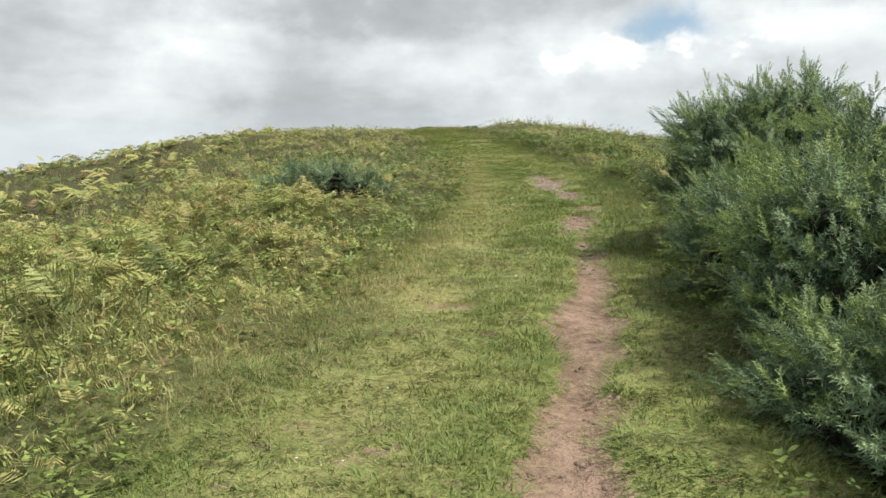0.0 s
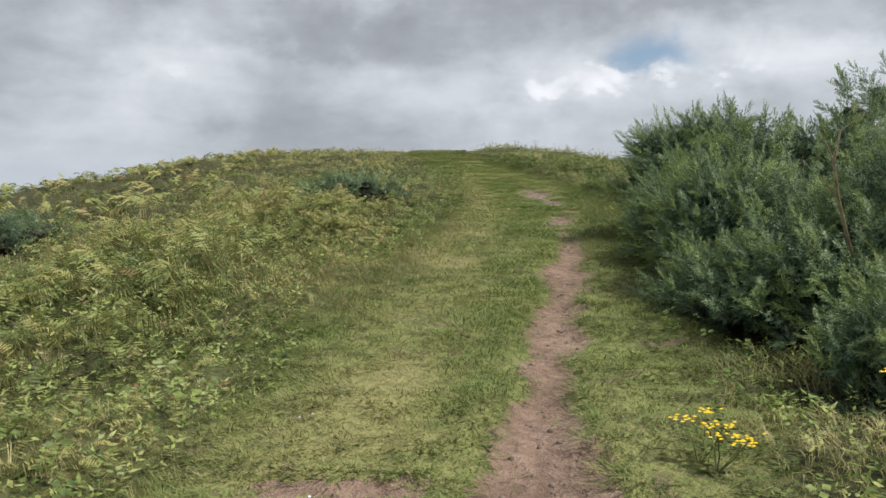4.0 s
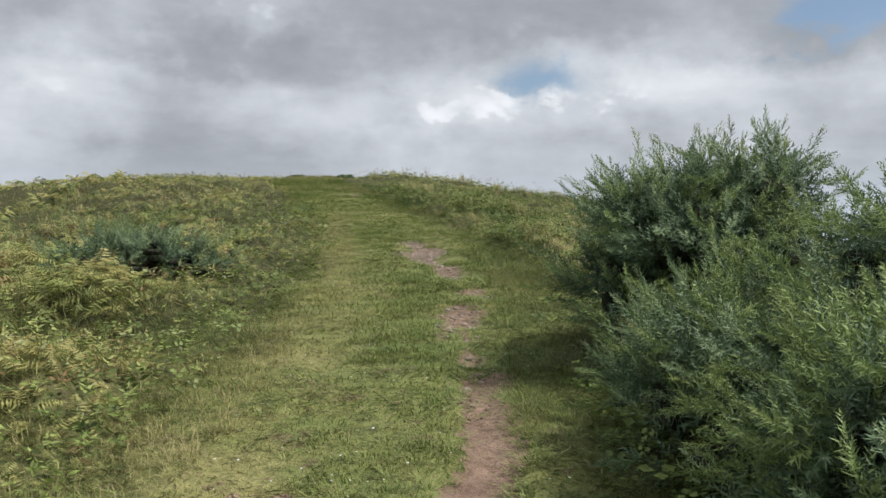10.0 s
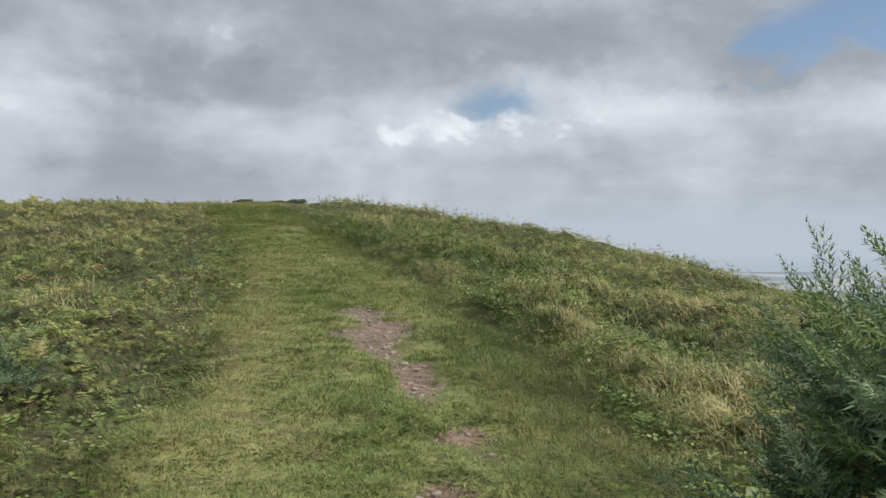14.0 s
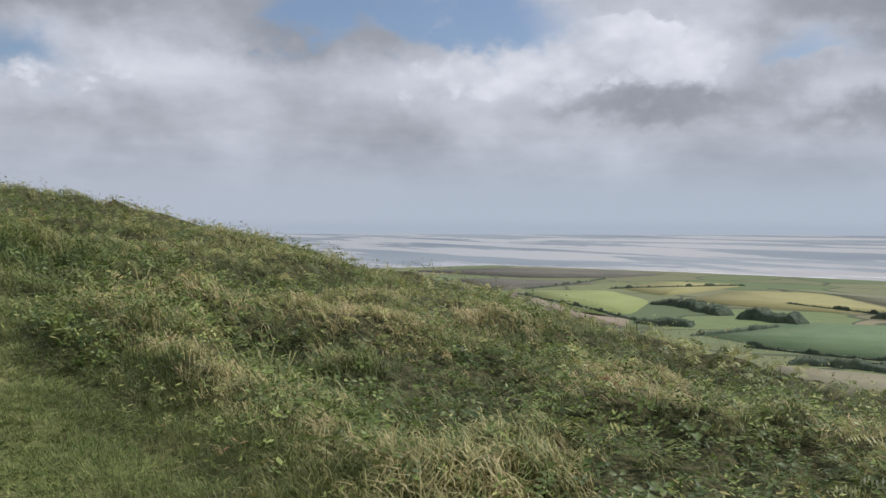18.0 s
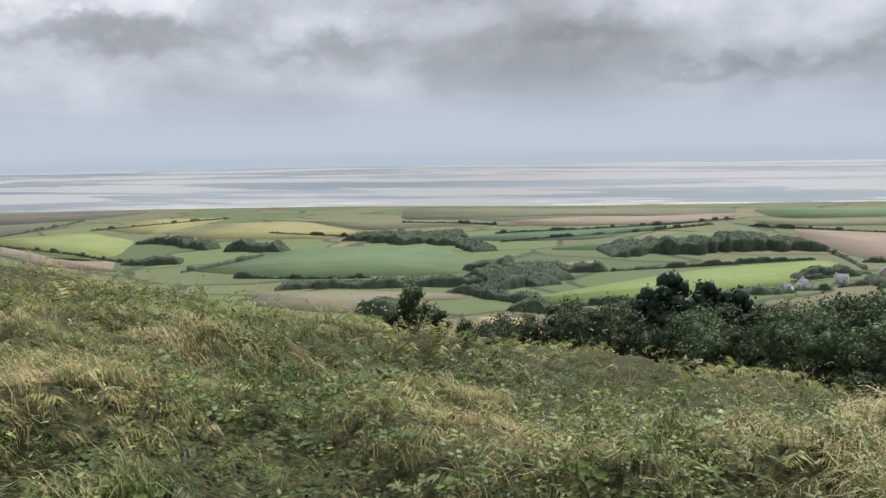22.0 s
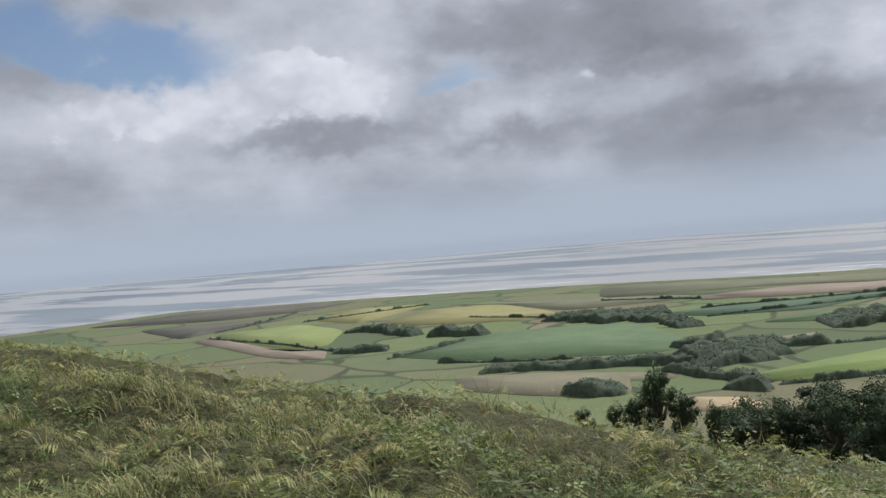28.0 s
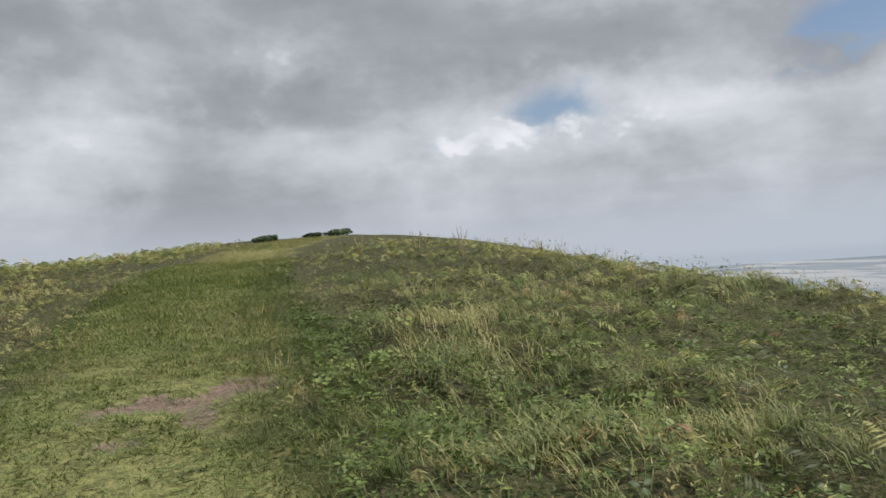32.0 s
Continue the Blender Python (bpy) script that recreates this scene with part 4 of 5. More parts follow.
def build_clods():
    """Crumbs of earth and small stones on the bare strip."""
    n = 520
    y = 2.5 + 16 * rng.random(n) ** 1.4
    x = np.where(y < 10.8, strip_x(y), 0.55) + rng.normal(0, 0.2, n)
    keep = (bare_mask(x, y) > 0.35) & (lattice(x, y, 0.45, 18) > 0.4)
    x, y = x[keep], y[keep]
    forms = [lump(3, 5, 600 + k, 0.5) for k in range(4)]
    v, f, t = strew(forms, cover(x, y) + np.array([0, 0, 0.008]), rng.uniform(0, 6.3, len(x)), rng.normal(0, 0.3, len(x)), rng.uniform(0.005, 0.019, len(x)), np.full(len(x), 0.5))
    tagged(big_mesh("clods", v, f, CLOD), "crumbs of brown earth on the trodden strip", "earth", kind="stuff")


def build_stones():
    """Flat stones and gravel showing in the worn patches of the upper path."""
    n = 900
    y = 10.5 + 9.5 * rng.random(n)
    x = np.interp(y, (10.5, 12.8, 14.0, 15.5, 17.3, 20.0), (0.55, 0.58, 0.7, 0.56, 0.28, -0.1)) + rng.normal(0, 0.26, n)
    keep = bare_mask(x, y) > 0.3
    x, y = x[keep], y[keep]
    n = len(x)
    forms = []
    for k in range(4):
        v, f = lump(4, 7, 640 + k, 0.35)
        forms.append((v * np.array([1, 0.75, 0.42]), f))
    v, f, t = strew(forms, cover(x, y) + np.array([0, 0, 0.012]), rng.uniform(0, 6.3, n), rng.normal(0, 0.2, n), 0.008 + 0.034 * rng.random(n) ** 3, np.full(n, 0.5))
    tagged(big_mesh("stones", v, f, STONE), "flat grey brown stones set in the worn path", "stone", kind="stuff")


# ---- gorse ----
def shoot(seed, spines=15):
    """A gorse shoot: a thin stem set with stiff spines."""
    r = random.Random(seed)
    parts = [(np.array([(0.006, 0, 0), (-0.006, 0, 0), (0.02 * r.random(), 0, 1.0)]), np.array([(0, 1, 2)]))]
    for k in range(spines):
        s = 0.12 + 0.88 * (k + r.random()) / spines
        a = k * 2.4 + r.random()
        d = np.array([math.cos(a), math.sin(a), 0.55 + 0.5 * r.random()])
        reach = (0.34 - 0.20 * s) * (0.7 + 0.6 * r.random())
        side = np.array([-d[1], d[0], 0]) * 0.034
        p = np.array([0, 0, s])
        parts.append((np.array([p - side, p + side, p + d * reach]), np.array([(0, 1, 2)])))
    return gather(parts)


SHOOTS = [shoot(k) for k in range(6)]


def lump(n_lat, n_lon, seed, rough=0.25):
    """A lumpy closed form, of unit radius."""
    vs = [(0, 0, 1)]
    for i in range(1, n_lat):
        for j in range(n_lon):
            a, b = math.pi * i / n_lat, 2 * math.pi * j / n_lon
            vs.append((math.sin(a) * math.cos(b), math.sin(a) * math.sin(b), math.cos(a)))
    vs.append((0, 0, -1))
    v = np.array(vs)
    k = 1 + rough * (lattice(v[:, 0] * 3 + seed, v[:, 1] * 3 + v[:, 2] * 2, 1.0, seed) - 0.5) * 2
    f = [(0, 1 + j, 1 + (j + 1) % n_lon) for j in range(n_lon)]
    for i in range(n_lat - 2):
        for j in range(n_lon):
            a, b = 1 + i * n_lon + j, 1 + i * n_lon + (j + 1) % n_lon
            f += [(a, a + n_lon, b), (b, a + n_lon, b + n_lon)]
    last = len(v) - 1
    f += [(last, last - n_lon + (j + 1) % n_lon, last - n_lon + j) for j in range(n_lon)]
    return v * k[:, None], np.array(f)


def limb(points, radii, sides=6):
    """A tapered, bent stem through points."""
    vs, fs = [], []
    for p, r in zip(points, radii):
        for j in range(sides):
            a = 2 * math.pi * j / sides
            vs.append((p[0] + r * math.cos(a), p[1] + r * math.sin(a), p[2]))
    for i in range(len(points) - 1):
        for j in range(sides):
            a, b = i * sides + j, i * sides + (j + 1) % sides
            fs += [(a, b, a + sides), (b, b + sides, a + sides)]
    return np.array(vs), np.array(fs)


def thing(name, x, y, z, label, category, group=""):
    e = new(name)
    e.location = (x, y, z)
    e.empty_display_size = 0.1
    return tagged(e, label, category, group)


def build_gorse(x, y, rx, ry, h, seed, label, young=0.35, most=400):
    z0 = float(land(x, y))
    r = np.random.default_rng(seed)
    bush = thing("gorse_bush", x, y, z0, label, "gorse", "gorse bushes beside the path")
    # lobes that make up the uneven crown
    lobes = [(0, 0, 0.45 * h, 0.7 * rx, 0.7 * ry, 0.45 * h)]
    for k in range(20):
        a = 2 * math.pi * k / 10 + r.uniform(-0.3, 0.3)
        out = 0.66 if k < 10 else 0.55
        lobes.append((out * rx * math.cos(a), out * ry * math.sin(a), h * (r.uniform(0.15, 0.4) if k < 10 else r.uniform(0.45, 0.7)), rx * r.uniform(0.26, 0.38), ry * r.uniform(0.26, 0.38), h * r.uniform(0.16, 0.24)))
    for k in range(6):
        lobes.append((rx * r.uniform(-0.45, 0.45), ry * r.uniform(-0.45, 0.45), h * r.uniform(0.72, 0.84), 0.3 * rx, 0.3 * ry, 0.17 * h))
    stems = []
    for k in range(7):
        a, reach = r.uniform(0, 6.3), r.uniform(0.25, 0.7)
        stems.append(limb([(0.05 * math.cos(a), 0.05 * math.sin(a), -0.05), (0.4 * reach * rx * math.cos(a), 0.4 * reach * ry * math.sin(a), 0.35 * h),
                           (reach * rx * math.cos(a), reach * ry * math.sin(a), 0.75 * h)], (0.035, 0.022, 0.008)))
    for v, f in stems:
        big_mesh("stem", v, f, BARK, parent=bush)
    # dark cores: shade inside the bush, put in as lumps of near-black colour
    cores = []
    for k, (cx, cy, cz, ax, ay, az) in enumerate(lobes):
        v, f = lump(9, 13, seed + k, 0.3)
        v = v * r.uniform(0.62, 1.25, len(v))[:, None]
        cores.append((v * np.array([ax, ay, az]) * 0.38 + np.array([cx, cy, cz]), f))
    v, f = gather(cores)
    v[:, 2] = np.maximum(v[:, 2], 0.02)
    big_mesh("inner_growth", v, f, GORSE_SHADE, None, bush)
    area = sum((ax * ay + ax * az + ay * az) * 4.2 for _, _, _, ax, ay, az in lobes)
    n = int(min(most, 46 * area))
    w = np.array([ax * ay + ax * az + ay * az for _, _, _, ax, ay, az in lobes])
    L = np.array(lobes)[r.choice(len(lobes), n, p=w / w.sum())]
    d = r.standard_normal((n, 3))
    d[:, 2] = np.abs(d[:, 2]) * 0.9 - 0.25
    d /= np.linalg.norm(d, axis=1)[:, None]
    root = L[:, :3] + d * L[:, 3:] * r.uniform(0.3, 0.85, n)[:, None]
    axis = d + r.standard_normal((n, 3)) * 0.3 + np.array([-0.1, 0.1, 0.35])
    axis /= np.linalg.norm(axis, axis=1)[:, None]
    length = r.uniform(0.24, 0.46, n)
    # every spray is a pointed plume: shoots stand out at its foot and close up towards the tip
    each = 19
    s = np.tile((np.arange(each) + 0.5) / each, n)
    p = np.repeat(root, each, 0) + np.repeat(axis * length[:, None], each, 0) * s[:, None]
    p[:, 2] = np.maximum(p[:, 2], 0.04)
    out = np.cross(np.repeat(axis, each, 0), r.standard_normal((n * each, 3)))
    out /= np.linalg.norm(out, axis=1)[:, None]
    up = np.repeat(axis, each, 0) * (0.55 + 0.55 * s)[:, None] + out * (0.80 * (1 - s) ** 0.7 + 0.08)[:, None] + np.array([0, 0, 0.12])
    up /= np.linalg.norm(up, axis=1)[:, None]
    yaw, tilt = np.arctan2(up[:, 1], up[:, 0]), np.arccos(np.clip(up[:, 2], -1, 1))
    size = r.uniform(0.09, 0.14, n * each) * (1.35 - 0.7 * s)
    lot = np.repeat(r.random(n), each)
    fresh_part = (lot < young) & (s > 0.35)
    # lighter with height and outward: shading carried by the tint, besides paler tips
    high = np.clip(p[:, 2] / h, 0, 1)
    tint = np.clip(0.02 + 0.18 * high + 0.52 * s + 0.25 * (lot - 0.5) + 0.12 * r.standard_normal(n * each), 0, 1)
    roll = r.uniform(0, 6.3, n * each)
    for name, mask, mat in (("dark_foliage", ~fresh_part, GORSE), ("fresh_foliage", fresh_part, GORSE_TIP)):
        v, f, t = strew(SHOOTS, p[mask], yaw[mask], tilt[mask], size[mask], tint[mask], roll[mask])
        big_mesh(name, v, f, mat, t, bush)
    return bush


def build_bramble_cane():
    """A pale leafless cane that arches out of the large gorse bush."""
    x, y = 1.9, 5.15
    z0 = float(land(x, y))
    cane = thing("bramble_cane", x, y, z0, "pale leafless bramble cane arching out of the gorse", "bramble")
    line = [(0.2, 0.3, 0.5), (0.0, 0.0, 0.85), (-0.15, -0.25, 1.1), (-0.22, -0.38, 1.3), (-0.2, -0.42, 1.47), (-0.08, -0.42, 1.55)]
    v, f = limb(line, (0.012, 0.011, 0.010, 0.008, 0.006, 0.003), 6)
    stem = big_mesh("stem", v, f, DRY_STALK, parent=cane)
    for k, (a, b) in enumerate((((-0.15, -0.25, 1.1), (-0.30, -0.36, 1.24)), ((-0.22, -0.38, 1.3), (-0.32, -0.46, 1.46)))):
        mid = tuple((p + q) / 2 for p, q in zip(a, b))
        v, f = limb([a, mid, b], (0.006, 0.004, 0.002), 5)
        big_mesh("twig", v, f, DRY_STALK, parent=stem)


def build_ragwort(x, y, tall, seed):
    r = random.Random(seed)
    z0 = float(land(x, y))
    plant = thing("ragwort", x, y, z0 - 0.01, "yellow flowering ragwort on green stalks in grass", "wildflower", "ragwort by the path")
    for k in range(r.randint(2, 4)):
        a, out = r.random() * 6.3, 0.05 + 0.10 * r.random()
        tip = np.array([out * math.cos(a), out * math.sin(a), tall * (0.8 + 0.2 * r.random())])
        v, f = limb([(0, 0, 0), tip * 0.5 + np.array([0.01, 0, 0]), tip], (0.005, 0.004, 0.003), 5)
        stalk = big_mesh("stalk", v, f, STALK, parent=plant)
        heads = []
        for j in range(11):
            c = tip + np.array([r.gauss(0, 0.035), r.gauss(0, 0.035), 0.012 * r.random()])
            ring = [c + np.array([0.011 * math.cos(i * 1.05), 0.011 * math.sin(i * 1.05), 0.002 * (i % 2)]) for i in range(6)]
            heads.append((np.array([c + (0, 0, 0.006)] + ring), np.array([(0, 1 + i, 1 + (i + 1) % 6) for i in range(6)])))
        v, f = gather(heads)
        tagged(big_mesh("flower_head", v, f, YELLOW, parent=stalk), kind="stuff")
    parts = []
    for k in range(12):
        a, s = r.random() * 6.3, r.random()
        p = np.array([0.02 * math.cos(a), 0.02 * math.sin(a), tall * 0.75 * s])
        parts.append(diamond(p, p + np.array([math.cos(a), math.sin(a), 0.3]) * 0.09, (-0.03 * math.sin(a), 0.03 * math.cos(a), 0)))
    v, f = gather(parts)
    tagged(big_mesh("foliage", v, f, BRAMBLE, np.full(len(v), 0.5), plant), kind="stuff")


# ---- trees ----
def leaf_cloud(lobes, count, size, r, flat=0.5, shell=False):
    """Leaf sprays spread over the lobes of a crown."""
    w = np.array([l[3] * l[4] for l in lobes])
    L = np.array(lobes)[r.choice(len(lobes), count, p=w / w.sum())]
    d = r.standard_normal((count, 3))
    d[:, 2] = d[:, 2] * 0.8 + 0.25
    d /= np.linalg.norm(d, axis=1)[:, None]
    p = L[:, :3] + d * L[:, 3:] * (r.uniform(0.74, 1.1, count) if shell else r.random(count) ** 0.35)[:, None]
    n = d + r.standard_normal((count, 3)) * flat
    n /= np.linalg.norm(n, axis=1)[:, None]
    a = np.cross(n, r.standard_normal((count, 3)))
    a /= np.linalg.norm(a, axis=1)[:, None]
    b = np.cross(n, a)
    s = (size * r.uniform(0.5, 1.3, count))[:, None]
    v = np.stack([p - a * s, p + b * s * 0.6 + n * s * 0.2, p + a * s, p - b * s * 0.6 + n * s * 0.15], 1).reshape(-1, 3)
    i = np.arange(count)[:, None] * 4
    f = np.concatenate([i + np.array([0, 1, 2]), i + np.array([0, 2, 3])])
    # leaves that face up are lighter: lit crown tops put into the tint
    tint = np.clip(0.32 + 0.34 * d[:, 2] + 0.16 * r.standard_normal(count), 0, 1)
    return v, f, np.repeat(tint, 4)


def build_tree(name, height, spread_r, leaves, size, seed, label, group=""):
    r = np.random.default_rng(seed)
    tree = thing(name, 0, 0, 0, label, "tree", group)
    lobes = [(0, 0, 0.62 * height, 0.6 * spread_r, 0.6 * spread_r, 0.36 * height)]
    parts = [limb([(0, 0, -0.6), (0.1, 0, 0.25 * height), (0.15, 0.1, 0.6 * height)], (0.05 * height ** 0.8, 0.035 * height ** 0.8, 0.01 * height))]
    for k in range(22):
        a, e = 2 * math.pi * k / 8 + r.uniform(-0.3, 0.3), r.uniform(0.10, 0.86)
        q = spread_r * r.uniform(0.45, 0.85)
        lobes.append((q * math.cos(a), q * math.sin(a), e * height, spread_r * r.uniform(0.22, 0.36), spread_r * r.uniform(0.22, 0.36), spread_r * r.uniform(0.24, 0.36)))
        parts.append(limb([(0.08, 0.05, 0.25 * height), (0.5 * q * math.cos(a), 0.5 * q * math.sin(a), 0.25 * height + 0.6 * (e - 0.25) * height), (q * math.cos(a), q * math.sin(a), e * height)],
                          (0.018 * height, 0.012 * height, 0.004 * height), 5))
    v, f = gather(parts)
    big_mesh("trunk", v, f, BARK, parent=tree)
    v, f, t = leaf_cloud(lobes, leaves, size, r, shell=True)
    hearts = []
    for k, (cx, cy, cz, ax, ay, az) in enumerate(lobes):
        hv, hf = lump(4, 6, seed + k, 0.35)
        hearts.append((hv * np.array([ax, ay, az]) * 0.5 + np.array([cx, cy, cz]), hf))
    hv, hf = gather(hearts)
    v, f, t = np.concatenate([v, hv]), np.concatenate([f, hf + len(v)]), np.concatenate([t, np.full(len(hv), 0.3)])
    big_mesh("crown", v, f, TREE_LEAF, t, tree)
    return tree


def build_pine(height, seed):
    r = np.random.default_rng(seed)
    tree = thing("pine_tree", 0, 0, 0, "dark ragged pine tree standing above the wood", "tree")
    v, f = limb([(0, 0, -0.5), (0.1, 0, 0.5 * height), (0.1, 0, height)], (0.25, 0.16, 0.03))
    big_mesh("trunk", v, f, BARK, parent=tree)
    lobes = []
    for k in range(26):
        s = 0.05 + 0.93 * k / 25
        a = k * 2.4
        q = (1.12 - s) * 0.62 * height
        lobes.append((0.6 * q * math.cos(a), 0.6 * q * math.sin(a), s * height, 0.55 * q + 0.35, 0.55 * q + 0.35, 0.10 * height))
    v, f, t = leaf_cloud(lobes, 4200, 0.24, r, 0.9)
    hearts = []
    for k, (cx, cy, cz, ax, ay, az) in enumerate(lobes):
        hv, hf = lump(5, 8, seed + k, 0.3)
        hearts.append((hv * r.uniform(0.6, 1.1, len(hv))[:, None] * np.array([ax, ay, az]) * 0.75 + np.array([cx, cy, cz]), hf))
    hv, hf = gather(hearts)
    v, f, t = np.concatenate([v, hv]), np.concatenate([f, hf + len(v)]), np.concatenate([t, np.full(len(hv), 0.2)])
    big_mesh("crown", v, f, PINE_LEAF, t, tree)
    return tree


def build_woods():
    kinds = [build_tree("oak_tree", 13.0, 4.4, 6500, 0.19, 300, "broad dark green oak in the hanging wood", "trees of the hanging wood"),
             build_tree("ash_tree", 13.0, 3.9, 6000, 0.18, 301, "tall green ash in the hanging wood", "trees of the hanging wood"),
             build_tree("hawthorn_tree", 8.0, 3.4, 4500, 0.16, 302, "rounded hawthorn on the edge of the wood", "trees of the hanging wood"),
             build_tree("sycamore_tree", 14.0, 4.7, 6500, 0.19, 303, "dense dark sycamore in the hanging wood", "trees of the hanging wood")]
    r = random.Random(5)
    placed, first = [], set()
    eye = (0.85, 16.0, 3.3)

    def spot(a, d):
        return eye[0] + d * math.sin(radians(a)), eye[1] + d * math.cos(radians(a))

    def roofline(a, d):
        """Height that the tops of the wood reach, by bearing."""
        e = np.interp(a, (70, 73.7, 76.8, 82, 85.7, 89.4, 92.9, 96.3, 103, 135), (-11.4, -10.5, -9.6, -9.9, -10.1, -9.9, -9.2, -8.2, -8.0, -8.0))
        return eye[2] + d * math.tan(radians(float(e)))
    tallness = (13.0, 13.0, 8.0, 14.0)
    for k in range(4000):
        a, d = r.uniform(71.0, 132.0), r.uniform(58, 122)
        front = 98 - 36 * float(ease(74, 96, a))
        if d < front or len(placed) >= 112:
            continue
        x, y = spot(a, d)
        if any(math.hypot(x - p, y - q) < 3.5 + 0.020 * d for p, q in placed):
            continue
        z = float(land(x, y))
        top = roofline(a, d) - (r.uniform(0.6, 2.6) if d < front + 10 else r.uniform(-0.3, 1.0))
        if top - z < 3.0:
            continue
        placed.append((x, y))
        i = 2 if top - z < 9 else r.choice((0, 1, 3))
        m = pose(x, y, z, 0, 0, r.uniform(0, 360))
        if i in first:
            t = copy_thing(kinds[i], m)
        else:
            t = kinds[i]
            t.matrix_basis = m
            first.add(i)
        s = (top - z) / tallness[i]
        wide = min(1.75, max(0.95, s)) * r.uniform(0.9, 1.1)
        t.scale = (wide, wide, s)
    for k, (a, d, e, s) in enumerate(((83.0, 104, -8.6, 1.35), (85.2, 105, -9.1, 1.4), (87.0, 106, -9.6, 1.2), (81.4, 105, -9.6, 1.1))):
        x, y = spot(a, d)
        z = float(land(x, y))
        p = build_pine(9.0, 310 + k)
        p.location = (x, y, z)
        p.scale = (1.1 * s, 1.1 * s, (eye[2] + d * math.tan(radians(e)) - z) / 9.0)
    t = build_tree("thorn_tree", 9.0, 2.7, 2000, 0.19, 320, "windswept thorn tree beyond the slope")
    # low bushy growth where the slope breaks
    for a, d, e, s in ((66.2, 92, -8.5, 1.0), (64.8, 90, -10.4, 0.8), (67.7, 93, -10.3, 0.85), (63.4, 86, -10.8, 0.6), (69.5, 95, -11.0, 0.6), (61.2, 84, -11.3, 0.5)):
        x, y = spot(a, d)
        z = float(land(x, y))
        q = t if s == 1.0 else copy_thing(t, pose(0, 0, 0))
        q.matrix_basis = pose(x, y, z, 0, 4, a * 7)
        q.scale = (0.72 * s, 0.72 * s, max(0.4, (eye[2] + d * math.tan(radians(e)) - z) / 9.0))


# ---- farmland ----
def field(crop, *corners):
    words = {"bright_green": "bright green pasture", "green": "green pasture", "dark_green": "dark green root crop", "lime": "pale green mown meadow", "yellow": "yellow ripening meadow",
             "olive": "olive rough pasture", "tan": "brown ploughed field", "heath": "brown heathland strip", "corn": "golden ripe corn field", "fawn": "pale hay field"}
    n = len(corners)
    cx, cy = sum(c[0] for c in corners) / n, sum(c[1] for c in corners) / n
    ring = []
    for i in range(n):
        a, b = corners[i], corners[(i + 1) % n]
        for k in range(5):
            s = k / 5
            ring.append((a[0] + (b[0] - a[0]) * s, a[1] + (b[1] - a[1]) * s))
    ring = np.array(ring)
    for k in range(1):
        ring = 0.25 * np.roll(ring, 1, 0) + 0.5 * ring + 0.25 * np.roll(ring, -1, 0)
    bulge = 8 * (lattice(ring[:, 0], ring[:, 1], 60, 71) - 0.5)
    ring += bulge[:, None] * 0.7
    m = len(ring)
    lift = 0.25 + 0.02 * ((corners[0][0] // 5 * 7 + corners[1][1] // 5) % 29)
    hold = land(ring[:, 0], ring[:, 1]) + lift
    v = [(cx, cy, float(land(cx, cy)) + lift)] + [(x, y, z) for (x, y), z in zip(ring, hold)] + [(x, y, z - 1.5) for (x, y), z in zip(ring, hold)]
    f = [(0, 1 + i, 1 + (i + 1) % m) for i in range(m)]
    for i in range(m):
        a, b = 1 + i, 1 + (i + 1) % m
        f += [(a, a + m, b), (b, a + m, b + m)]
    v, f = np.array(v), np.array(f)
    area = np.sum(ring[:, 0] * np.roll(ring[:, 1], -1) - np.roll(ring[:, 0], -1) * ring[:, 1])
    if area < 0:
        f = f[:, ::-1]
    tagged(big_mesh("field", v, f, FIELD[crop], None), words[crop] + " bounded by hedges on the plain", "field", "fields on the plain")


